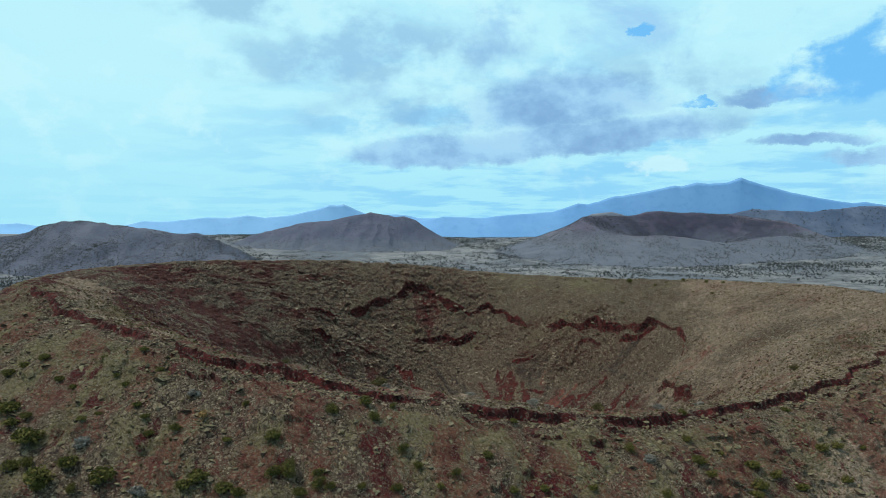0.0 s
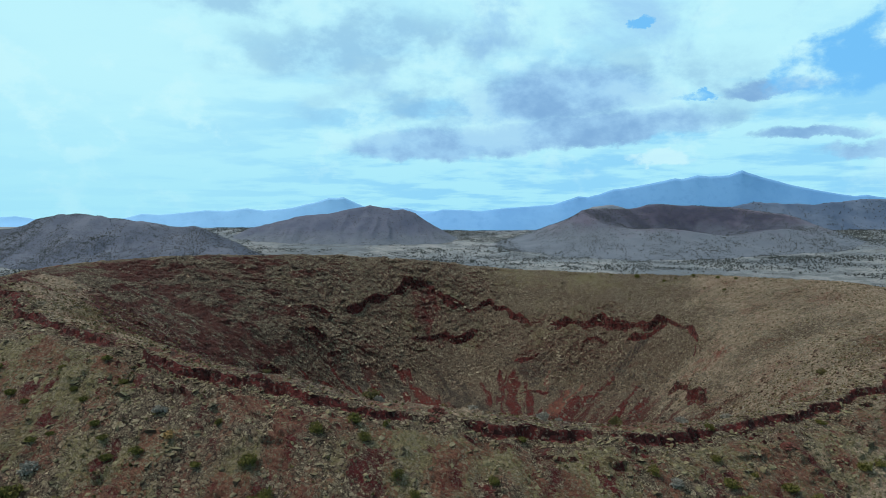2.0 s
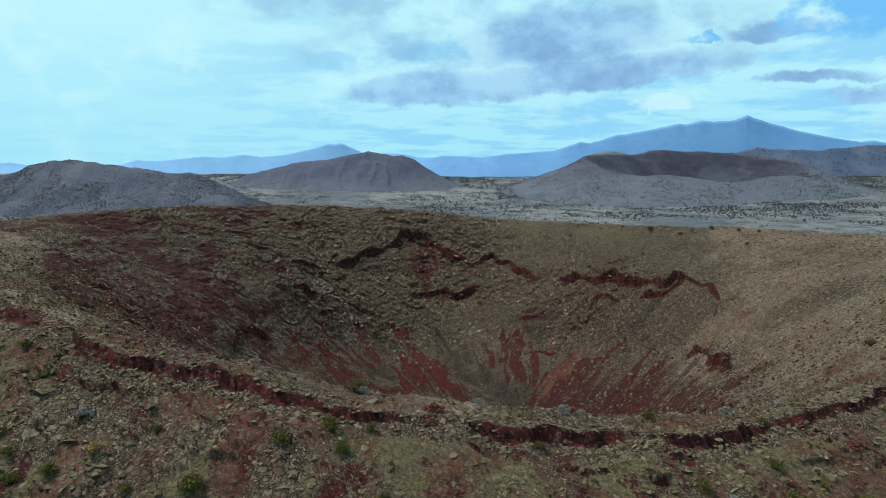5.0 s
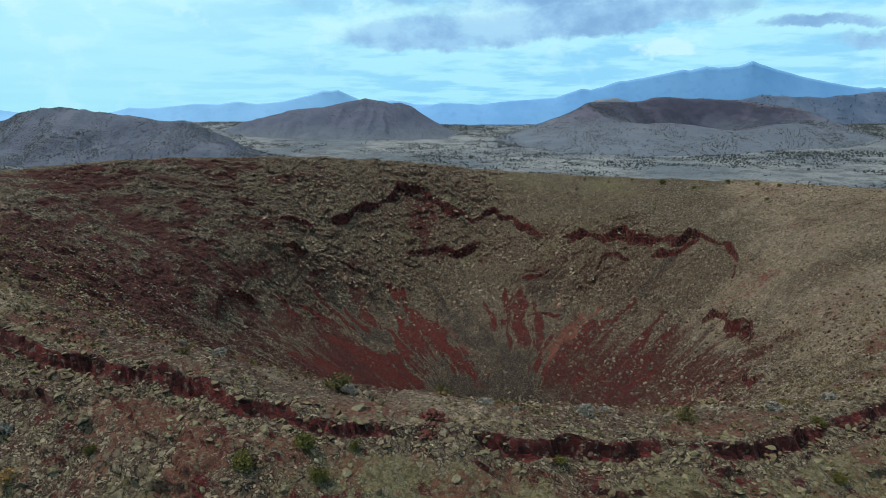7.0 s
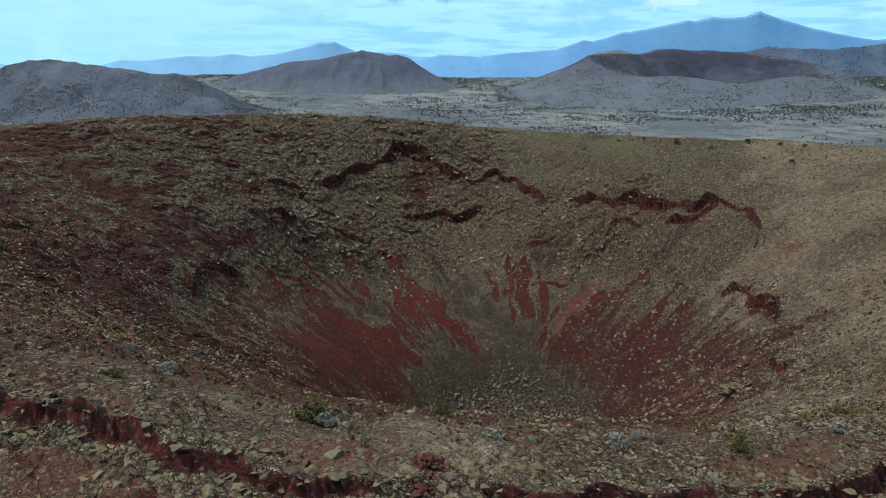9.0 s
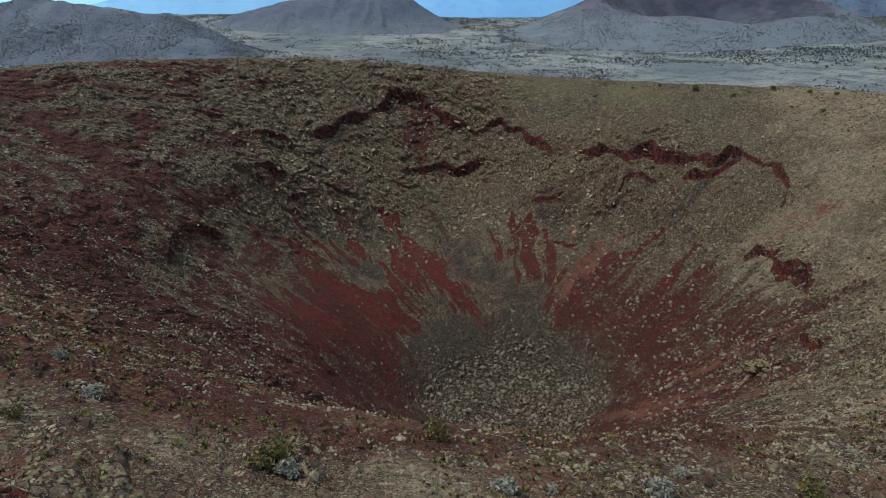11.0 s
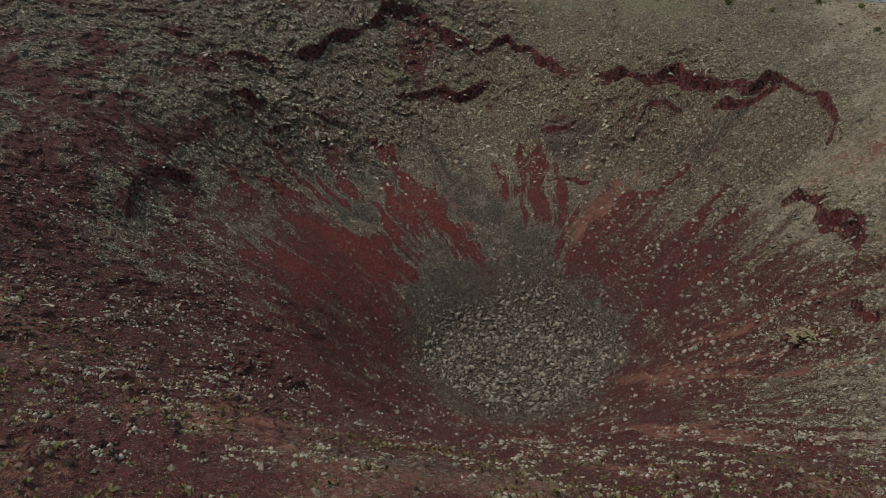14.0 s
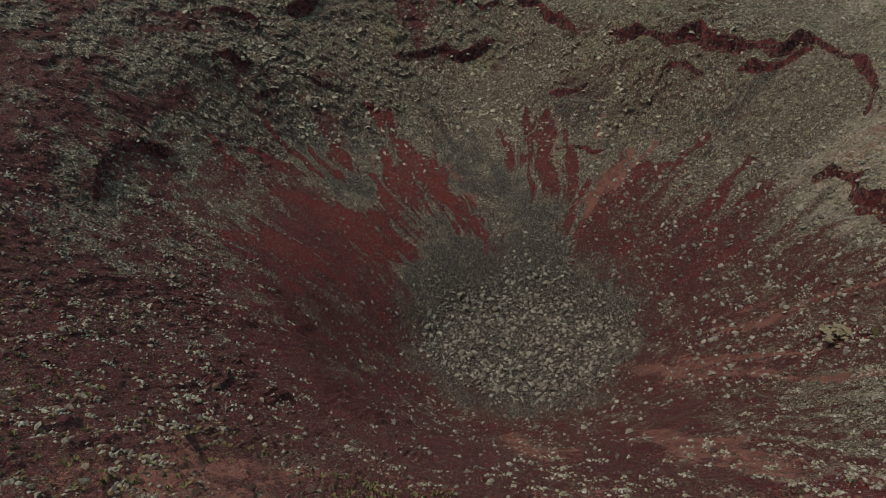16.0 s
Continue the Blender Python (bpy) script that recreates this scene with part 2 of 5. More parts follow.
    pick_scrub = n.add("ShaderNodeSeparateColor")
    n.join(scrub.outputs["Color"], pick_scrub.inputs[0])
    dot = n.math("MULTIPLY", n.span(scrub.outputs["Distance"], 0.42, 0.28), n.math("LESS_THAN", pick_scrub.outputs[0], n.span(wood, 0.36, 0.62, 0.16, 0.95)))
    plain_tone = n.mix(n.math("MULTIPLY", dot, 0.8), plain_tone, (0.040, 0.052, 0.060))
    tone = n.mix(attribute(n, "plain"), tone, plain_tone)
    n.join(tone, shader.inputs["Base Color"])
    n.put(shader.inputs["Roughness"], n.span(grit, 0.2, 0.8, 0.85, 1.0))
    relief = n.math("ADD", n.math("ADD", n.math("MULTIPLY", crack, 0.6), n.math("MULTIPLY", crack_low, 0.3)), n.math("MULTIPLY", crack_block, 0.5))
    relief = n.math("ADD", relief, n.math("ADD", n.math("MULTIPLY", small, 0.6), n.math("MULTIPLY", grit, 0.25)))
    bump(n, shader, relief, 1.0, 0.6)
    return m


def piece_material(name, tones, roughness=0.95, grain=4.0, spots=None, single=False, side=None):
    """Stone or leaf: each piece takes a tone of its own between those given."""
    m, n, shader = material(name)
    pick = n.add("ShaderNodeObjectInfo").outputs["Random"] if single else n.add("ShaderNodeNewGeometry").outputs["Random Per Island"]
    ramp = n.add("ShaderNodeValToRGB")
    ramp.color_ramp.elements.remove(ramp.color_ramp.elements[1])
    for i, tone in enumerate(tones):
        e = ramp.color_ramp.elements[0] if i == 0 else ramp.color_ramp.elements.new(i / max(1, len(tones) - 1))
        e.position, e.color = i / max(1, len(tones) - 1), (*tone, 1)
    n.join(pick, ramp.inputs[0])
    at = place(n)
    tex = n.noise(at, grain, 4, 0.65)
    tone = n.mix(n.span(tex, 0.25, 0.75, 0.55, 0.0), ramp.outputs[0], tuple(c * 0.35 for c in tones[0]))
    if spots:
        tone = n.mix(n.span(n.noise(at, grain * 0.35, 5, 0.7), 0.52, 0.64, 0.0, 0.8), tone, spots)
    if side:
        # upper faces keep the piece's own tone, the others take the side tone
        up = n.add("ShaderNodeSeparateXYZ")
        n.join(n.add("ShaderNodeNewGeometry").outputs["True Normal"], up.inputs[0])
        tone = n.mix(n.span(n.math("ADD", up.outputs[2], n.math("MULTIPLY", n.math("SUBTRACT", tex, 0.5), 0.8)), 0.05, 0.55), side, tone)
    n.join(tone, shader.inputs["Base Color"])
    shader.inputs["Roughness"].default_value = roughness
    bump(n, shader, tex, 0.5, 0.12)
    return m


def hill_material(name, low, high, patch, scale, snow_line=None, foot=None, speckle=0.0):
    m, n, shader = material(name)
    at = place(n)
    tone = n.mix(n.span(n.noise(at, scale, 6, 0.6), 0.38, 0.62), low, high)
    tone = n.mix(n.span(n.noise(at, scale * 5, 5, 0.7), 0.50, 0.68, 0.0, 0.6), tone, patch)
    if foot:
        # grass takes over towards the foot, with blue haze put into its tone
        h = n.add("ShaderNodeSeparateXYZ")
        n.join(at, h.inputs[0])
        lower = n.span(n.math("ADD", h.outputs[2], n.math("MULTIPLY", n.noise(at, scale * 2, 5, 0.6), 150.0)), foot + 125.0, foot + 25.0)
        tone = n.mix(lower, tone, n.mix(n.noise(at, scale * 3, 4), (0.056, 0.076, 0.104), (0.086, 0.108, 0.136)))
    if snow_line:
        z = n.add("ShaderNodeSeparateXYZ")
        n.join(at, z.inputs[0])
        tone = n.mix(n.math("MULTIPLY", n.span(z.outputs[2], snow_line, snow_line + 22), n.span(n.noise(at, 0.035, 3, 0.6), 0.56, 0.62)), tone, (0.55, 0.68, 0.78))
    # shade inside the neighbouring crater, painted as a dark blue tone
    tone = n.mix(n.math("MULTIPLY", attribute(n, "crater_shade"), n.span(n.noise(at, scale * 4, 5, 0.7), 0.35, 0.65, 0.75, 0.95)), tone, (0.017, 0.021, 0.040))
    # scrub too small to tell apart
    scrub = cells(n, at, 0.16)
    pick = n.add("ShaderNodeSeparateColor")
    n.join(scrub.outputs["Color"], pick.inputs[0])
    spot = n.math("MULTIPLY", n.span(scrub.outputs["Distance"], 0.46, 0.30), n.math("LESS_THAN", pick.outputs[0], n.span(n.noise(at, scale * 1.6, 5, 0.62), 0.36, 0.62, 0.08, 0.75)))
    tone = n.mix(n.math("MULTIPLY", spot, speckle), tone, (0.030, 0.042, 0.062))
    n.join(tone, shader.inputs["Base Color"])
    return m


GROUND = ground_material()
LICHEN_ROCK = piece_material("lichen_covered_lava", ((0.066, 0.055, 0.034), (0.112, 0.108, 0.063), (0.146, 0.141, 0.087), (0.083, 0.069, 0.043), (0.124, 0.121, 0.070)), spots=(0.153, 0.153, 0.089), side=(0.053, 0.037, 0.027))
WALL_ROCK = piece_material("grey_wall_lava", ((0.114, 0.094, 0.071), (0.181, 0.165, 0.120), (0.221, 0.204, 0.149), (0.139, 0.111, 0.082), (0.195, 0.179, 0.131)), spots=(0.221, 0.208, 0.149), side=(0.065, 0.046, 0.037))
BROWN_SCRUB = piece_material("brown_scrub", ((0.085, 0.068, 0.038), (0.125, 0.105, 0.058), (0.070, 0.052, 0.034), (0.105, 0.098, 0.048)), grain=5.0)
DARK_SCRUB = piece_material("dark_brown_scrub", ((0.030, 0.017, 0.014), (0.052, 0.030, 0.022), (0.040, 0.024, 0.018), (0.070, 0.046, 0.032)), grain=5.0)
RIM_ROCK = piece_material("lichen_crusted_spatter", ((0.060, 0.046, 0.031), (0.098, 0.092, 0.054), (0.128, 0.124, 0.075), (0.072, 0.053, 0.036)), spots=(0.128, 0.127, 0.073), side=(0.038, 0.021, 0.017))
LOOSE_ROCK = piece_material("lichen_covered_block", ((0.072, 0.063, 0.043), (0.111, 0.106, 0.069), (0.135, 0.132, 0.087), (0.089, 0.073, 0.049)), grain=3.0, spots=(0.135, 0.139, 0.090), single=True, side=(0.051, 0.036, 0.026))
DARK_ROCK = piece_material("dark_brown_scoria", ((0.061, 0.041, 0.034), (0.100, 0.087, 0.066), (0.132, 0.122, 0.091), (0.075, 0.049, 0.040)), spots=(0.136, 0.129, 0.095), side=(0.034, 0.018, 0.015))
TALUS = piece_material("grey_talus", ((0.046, 0.035, 0.030), (0.106, 0.098, 0.076), (0.184, 0.175, 0.138), (0.078, 0.061, 0.050)), grain=3.0)
BOULDER = piece_material("grey_boulder_stone", ((0.052, 0.045, 0.036), (0.094, 0.088, 0.068), (0.132, 0.126, 0.097), (0.074, 0.061, 0.048)), grain=2.0, spots=(0.083, 0.085, 0.059), single=True)
SLAB = piece_material("welded_spatter", ((0.072, 0.051, 0.034), (0.106, 0.094, 0.058), (0.126, 0.115, 0.071), (0.089, 0.072, 0.046)), grain=2.0, spots=(0.132, 0.128, 0.076), single=True, side=(0.041, 0.019, 0.015))
RED_ROCK = piece_material("red_welded_spatter", ((0.052, 0.017, 0.014), (0.087, 0.029, 0.024), (0.066, 0.043, 0.034)), grain=3.0, spots=(0.101, 0.050, 0.041), single=True)
PALE_TUFT = piece_material("pale_dry_cushions", ((0.096, 0.083, 0.062), (0.175, 0.169, 0.132), (0.140, 0.139, 0.078), (0.242, 0.236, 0.206), (0.088, 0.072, 0.055), (0.158, 0.149, 0.105)), grain=5.0)
STRAW_TUFT = piece_material("straw_grass", ((0.135, 0.105, 0.058), (0.225, 0.18, 0.108), (0.12, 0.105, 0.05), (0.19, 0.155, 0.09)), grain=5.0)
OLIVE_TUFT = piece_material("olive_grass", ((0.067, 0.062, 0.027), (0.105, 0.095, 0.045), (0.118, 0.107, 0.035), (0.054, 0.047, 0.025)), grain=5.0)
GREEN_LEAF = piece_material("dark_green_leaves", ((0.050, 0.053, 0.014), (0.112, 0.112, 0.030), (0.078, 0.076, 0.021)), grain=6.0)
LIME_LEAF = piece_material("yellow_green_leaves", ((0.090, 0.112, 0.026), (0.143, 0.158, 0.045), (0.068, 0.083, 0.022)), grain=6.0)
GREY_LEAF = piece_material("silver_grey_leaves", ((0.150, 0.152, 0.135), (0.256, 0.260, 0.235), (0.112, 0.106, 0.094)), grain=6.0)
RUST_LEAF = piece_material("rusty_dry_leaves", ((0.263, 0.169, 0.069), (0.338, 0.237, 0.100), (0.188, 0.112, 0.056)), grain=6.0)
TWIG = piece_material("grey_twigs", ((0.10, 0.075, 0.055), (0.15, 0.12, 0.09)), grain=8.0)
JUNIPER = piece_material("juniper_green", ((0.027, 0.037, 0.040), (0.042, 0.052, 0.050), (0.034, 0.043, 0.048)), grain=0.6)
# hills and cones: distance haze is mixed into their tones as blue-grey
HILL = hill_material("hazed_grassy_hill", (0.050, 0.067, 0.100), (0.070, 0.088, 0.122), (0.037, 0.051, 0.078), 0.006, None, -200.0, 0.75)
NEIGHBOUR = hill_material("hazed_reddish_cone", (0.052, 0.058, 0.090), (0.074, 0.074, 0.106), (0.040, 0.046, 0.076), 0.006, None, -4.0, 0.5)
CONE = hill_material("hazed_brown_hill", (0.045, 0.060, 0.096), (0.061, 0.076, 0.113), (0.035, 0.047, 0.080), 0.006, None, -58.0, 0.5)
WOODED = hill_material("hazed_wooded_hill", (0.045, 0.074, 0.125), (0.066, 0.098, 0.150), (0.036, 0.060, 0.105), 0.006)
# the mountain's blue is air haze painted into the base colour
MOUNTAIN = hill_material("haze_blue_mountain", (0.110, 0.273, 0.511), (0.131, 0.306, 0.547), (0.099, 0.252, 0.483), 0.0035, 322.0)
# buff ground, turned blue by haze put into its tones
BUFF = hill_material("hazed_buff_hill", (0.092, 0.121, 0.161), (0.138, 0.161, 0.190), (0.069, 0.098, 0.144), 0.006)
# the range lies farther off: still paler haze blue in its base colour
FAR_RANGE = hill_material("haze_blue_range", (0.167, 0.362, 0.605), (0.184, 0.389, 0.637), (0.157, 0.340, 0.572), 0.0035)
# ---- the lie of the land ----
CENTRE = (20.0, 292.0)      # middle of the crater floor
PLAIN = -160.0              # height of the plain round the cone
# Twelve bearings, anticlockwise from +x, 30 degrees apart.
H60 = (-43, -43, -44, -47, -46, -44, -40, -38, -37, -38, -40, -43)
H90 = (-16, -22, -29, -37, -34, -25, -18, -14, -14, -12, -16, -16)
H120 = (8, 4, 0, -19, -11, 4, 9, 10, 11, 10, 5, 7.5)
CREST_R = (175, 178, 175, 168, 182, 188, 182, 171, 162, 147, 135, 148)
CREST_Z = (27, 25, 21, 24, 32, 37, 38, 38.5, 31, 17.5, 12, 18)


def lattice(ix, iy, seed):
    """A fixed random value in 0..1 for each whole-numbered place."""
    n = (ix.astype(np.int64) * 374761393 + iy.astype(np.int64) * 668265263 + seed * 982451653) & 0xFFFFFFFF
    n = ((n ^ (n >> 13)) * 1274126177) & 0xFFFFFFFF
    return ((n ^ (n >> 16)) & 0xFFFFFF) / float(0xFFFFFF)


def bumps(x, y, seed=0):
    """Smooth noise in -1..1 with features one unit wide."""
    x, y = np.asarray(x, float), np.asarray(y, float)
    ix, iy = np.floor(x), np.floor(y)
    u, v = x - ix, y - iy
    u, v = u * u * u * (u * (u * 6 - 15) + 10), v * v * v * (v * (v * 6 - 15) + 10)
    a, b = lattice(ix, iy, seed), lattice(ix + 1, iy, seed)
    c, d = lattice(ix, iy + 1, seed), lattice(ix + 1, iy + 1, seed)
    return 2 * ((a * (1 - u) + b * u) * (1 - v) + (c * (1 - u) + d * u) * v) - 1


def rough(x, y, size, octaves=4, seed=0, gain=0.5):
    total, amp, norm = 0.0, 1.0, 0.0
    for k in range(octaves):
        total = total + amp * bumps(x * 2.03 ** k / size + 17.3 * k, y * 2.03 ** k / size - 9.1 * k, seed + k)
        norm += amp
        amp *= gain
    return total / norm


def blocks(x, y, size, seed):
    """Broken blocks: a value in 0..1 for each block, and how far a place lies from the nearest gap."""
    x, y = x / size, y / size
    ix, iy = np.floor(x), np.floor(y)
    first, second, value = np.full_like(x, 9.0), np.full_like(x, 9.0), np.zeros_like(x)
    for i in (-1, 0, 1):
        for j in (-1, 0, 1):
            px, py = ix + i + lattice(ix + i, iy + j, seed), iy + j + lattice(ix + i, iy + j, seed + 1)
            d = np.hypot(px - x, py - y)
            closer = d < first
            second = np.where(closer, first, np.minimum(second, d))
            value = np.where(closer, lattice(ix + i, iy + j, seed + 2), value)
            first = np.where(closer, d, first)
    return value, second - first


def flap(along, up, size, seed):
    """Tilted flaps of welded spatter, thick at the lower edge and thin uphill: 0..1."""
    x, y = along / size, up / size
    ix, iy = np.floor(x), np.floor(y)
    first, second = np.full_like(x, 9.0), np.full_like(x, 9.0)
    value, tilt = np.zeros_like(x), np.zeros_like(x)
    for i in (-1, 0, 1):
        for j in (-1, 0, 1):
            px, py = ix + i + lattice(ix + i, iy + j, seed), iy + j + lattice(ix + i, iy + j, seed + 1)
            d = np.hypot(px - x, py - y)
            closer = d < first
            second = np.where(closer, first, np.minimum(second, d))
            value = np.where(closer, lattice(ix + i, iy + j, seed + 2), value)
            tilt = np.where(closer, y - py, tilt)
            first = np.where(closer, d, first)
    return (0.25 + 0.75 * value) * step(0.0, 0.22, second - first) * np.clip(0.55 - 0.75 * tilt, 0, 1)


def step(lo, hi, v):
    t = np.clip((v - lo) / (hi - lo), 0, 1)
    return t * t * (3 - 2 * t)


def round_table(values, angle):
    """A smooth curve round the circle through evenly spaced values."""
    v = np.asarray(values, float)
    n = len(v)
    s = (np.asarray(angle) / (2 * math.pi) * n) % n
    i = np.floor(s).astype(int) % n
    t = s - np.floor(s)
    p0, p1, p2, p3 = v[(i - 1) % n], v[i], v[(i + 1) % n], v[(i + 2) % n]
    return 0.5 * (2 * p1 + (p2 - p0) * t + (2 * p0 - 5 * p1 + 4 * p2 - p3) * t ** 2 + (3 * p1 - p0 - 3 * p2 + p3) * t ** 3)


def polar(x, y):
    dx, dy = np.asarray(x, float) - CENTRE[0], np.asarray(y, float) - CENTRE[1]
    return np.arctan2(dy, dx) % (2 * math.pi), np.hypot(dx, dy)


def crest(angle):
    return round_table(CREST_R, angle) + 1.6 * bumps(angle * 14, 0 * angle, 5) + 0.8 * bumps(angle * 45, 0 * angle, 6), round_table(CREST_Z, angle)


def bearing_in(angle, lo, hi, soft=8):
    """1 between two bearings in degrees, fading over soft degrees at both ends."""
    mid, half = (lo + hi) / 2, (hi - lo) / 2
    off = np.abs((np.degrees(angle) - mid + 180) % 360 - 180)
    return 1 - step(half - soft / 2, half + soft / 2, off)


def bowl(angle, r, big_r, top):
    """The funnel from the floor up to the crest."""
    one = np.ones_like(r)
    kr = [0 * one, 24 * one, 42 * one, 60 * one, 90 * one, 120 * one, big_r]
    kz = [-74 * one, -70.5 * one, -57 * one, round_table(H60, angle), round_table(H90, angle), round_table(H120, angle), top]
    d = [(kz[i + 1] - kz[i]) / (kr[i + 1] - kr[i]) for i in range(6)]
    m = [0 * one] + [np.where(d[i] * d[i + 1] > 0, 2 * d[i] * d[i + 1] / (d[i] + d[i + 1] + 1e-9), 0) for i in range(5)] + [0.25 * d[5]]
    z = np.array(top, float)
    for i in range(6):
        inside = (r >= kr[i]) & (r < kr[i + 1])
        h = kr[i + 1] - kr[i]
        t = (r - kr[i]) / h
        q = (2 * t ** 3 - 3 * t ** 2 + 1) * kz[i] + (t ** 3 - 2 * t ** 2 + t) * h * m[i] + (3 * t ** 2 - 2 * t ** 3) * kz[i + 1] + (t ** 3 - t ** 2) * h * m[i + 1]
        z = np.where(inside, q, z)
    return z


def plain_height(x, y):
    """The plain, which climbs slowly towards the mountains."""
    far = np.hypot(x, y - 50)
    return PLAIN + 128 * step(1700, 5050, far) * step(-1000, 1500, y) + 3.0 * rough(x, y, 260, 3, 71)


def smooth_shape(x, y):
    angle, r = polar(x, y)
    big_r, top = crest(angle)
    inside = bowl(angle, np.minimum(r, big_r), big_r, top)
    near = bearing_in(angle, 184, 335, 24)
    out = np.maximum(r - big_r, 0)
    w = 34 - 27 * near
    cone = top - (0.52 + 0.10 * near) * (np.sqrt(out * out + w * w) - w)
    ground = plain_height(x, y)
    k = 28.0
    gap = np.clip((cone - ground) / k, -30, 30)
    cone = np.where(gap > 6, cone, ground + k * np.log1p(np.exp(gap)))
    return np.where(r < big_r, inside, cone), angle, r, big_r


# Broken scarps where the slabs have slumped: height, reach uphill, and the line in plan.
SCARPS = [
    (3.0, 26, ((-58, 402), (-50, 413), (-41, 425), (-24, 437), (-12, 443), (-7, 438), (2, 432), (16, 431), (29, 433), (39, 428), (47, 422), (52, 412))),
    (3.2, 22, ((60, 408), (76, 394), (93, 380), (109, 366), (122, 354), (124, 342), (123, 332), (120, 322))),
    (1.4, 9, ((92, 369), (84, 378), (76, 381))),
    (2.5, 9, ((98, 367), (108, 362), (117, 357))),
    (2.6, 14, ((-22, 408), (-5, 415), (5, 416), (23, 421))),
    (2.4, 12, ((-79, 276), (-82, 288), (-80, 304), (-74, 316))),
    (3.4, 14, ((-73, 350), (-72, 362), (-62, 369))),
    (3.4, 13, ((103, 318), (107, 306), (108, 295), (107, 283), (102, 267))),
    (2.0, 8, ((96, 262), (94, 247))),
    (1.8, 6, ((82, 266), (87, 251))),
    (1.0, 10, ((40, 394), (47, 392), (56, 390))),
    (1.9, 12, ((-83, 380), (-71, 386), (-62, 395))),
    (2.2, 10, ((-61, 372), (-57, 366), (-62, 358))),
    (1.1, 8, ((40, 372), (52, 366), (60, 362))),
]


def scarp(x, y, h, reach, line):
    """How far a scarp lifts the ground on its uphill side, and a mask of its broken face."""
    p = np.asarray(line, float)
    lift, face, lean = np.zeros_like(x), np.zeros_like(x), np.zeros_like(x)
    pad = reach * 2.5
    box = (x > p[:, 0].min() - pad) & (x < p[:, 0].max() + pad) & (y > p[:, 1].min() - pad) & (y < p[:, 1].max() + pad)
    if not box.any():
        return lift, face, lean
    bx, by = x[box], y[box]
    wx, wy = bx + 3.0 * rough(bx, by, 9, 2, 31, 0.45), by + 3.0 * rough(bx, by, 9, 2, 32, 0.45)
    seg = np.hypot(*(p[1:] - p[:-1]).T)
    total, run = seg.sum(), 0.0
    best, side, along = np.full_like(bx, 1e9), np.zeros_like(bx), np.zeros_like(bx)
    for a, b, n in zip(p[:-1], p[1:], seg):
        t = np.clip(((wx - a[0]) * (b[0] - a[0]) + (wy - a[1]) * (b[1] - a[1])) / (n * n), 0, 1)
        ex, ey = wx - (a[0] + t * (b[0] - a[0])), wy - (a[1] + t * (b[1] - a[1]))
        dist = np.hypot(ex, ey)
        nearer = dist < best
        outward = (a[0] + t * (b[0] - a[0]) - CENTRE[0]) * ex + (a[1] + t * (b[1] - a[1]) - CENTRE[1]) * ey
        best, side, along = np.where(nearer, dist, best), np.where(nearer, np.sign(outward), side), np.where(nearer, run + t * n, along)
        run += n
    s = best * side
    ends = step(0, 5, along) * step(0, 5, total - along) * np.clip(0.75 + 0.6 * bumps(along / 9.0 + h * 7, 0 * along, 33) + 0.12 * bumps(along / 2.6, 0 * along, 34), 0.38, 1.3)
    lift[box] = h * ends * step(-0.7, 0.7, s) * np.exp(-np.maximum(s, 0) / reach) - 0.25 * h * ends * np.exp(-(np.minimum(s, 0) / 3) ** 2) * (s < 0)
    face[box] = step(0.12, 0.3, ends) * step(-0.4 - 0.4 * h * ends, -0.1 - 0.25 * h * ends, s) * step(0.85, 0.45, s)
    lean[box] = 0.30 * h * ends * step(-0.5, 0.5, s) * np.exp(-np.maximum(s, 0) / 4.0)
    return lift, face, lean


def scarp_face(x, y):
    """1 on the broken faces of the scarps."""
    mask = np.zeros_like(x)
    for h, reach, line in SCARPS:
        mask = np.maximum(mask, scarp(x, y, h, reach, line)[1])
    return mask


LEDGE = ((190, 0.0), (196, 0.7), (205, 0.9), (215, 0.8), (223, 1.0), (232, 0.8), (234.5, 0.7), (236.3, 0.15), (238.2, 0.25), (239.5, 1.0), (252, 0.85), (254.5, 0.5), (259, 0.5), (263, 0.3), (266, 1.1), (271.5, 1.05), (274, 0.4), (276, 0.25), (278, 1.1), (285, 0.95), (287.5, 0.5), (290, 0.9), (305, 0.9), (320, 0.7), (338, 0.2), (345, 0.0))


def ledge(angle):
    """How high the broken spatter ledge stands along the near crest."""
    d = np.degrees(angle)
    t = np.asarray(LEDGE)
    return 2.0 * np.interp(d, t[:, 0], t[:, 1], 0, 0) * (1 + 0.25 * bumps(d / 1.7, 0 * d, 13))


def cragginess(x, y, angle, r):
    """How broken the welded walls are, 0..1."""
    edge = r + 12 * rough(x, y, 16, 3, 99)
    c = step(82, 100, edge) * bearing_in(angle, 34, 222, 44) * (1 - step(172, 200, r))
    c = c * (1 - 0.55 * bearing_in(angle, 165, 235, 40))
    c = c * (1 - 0.85 * bearing_in(angle + 0.22 * rough(x, y, 25, 3, 98), 28, 82, 26) * step(122, 138, r))
    c = c * (1 - 0.45 * bearing_in(angle, 78, 104, 12) * step(124, 112, r))
    # low terraces of turf on the dry shoulder
    d = r - crest(angle)[0]
    jumbled = (0.36 + 0.46 * step(-0.1, 0.4, rough(x, y, 12, 3, 100))) * (1 + 0.35 * step(1, 6, d))
    c = np.maximum(c, jumbled * bearing_in(angle, 180, 350, 14) * step(46, 66, r) * step(90, 60, d))
    return np.maximum(c, 0.36 * bearing_in(angle, -80, 60, 20) * step(78, 96, r) * (1 - step(176, 200, r)))


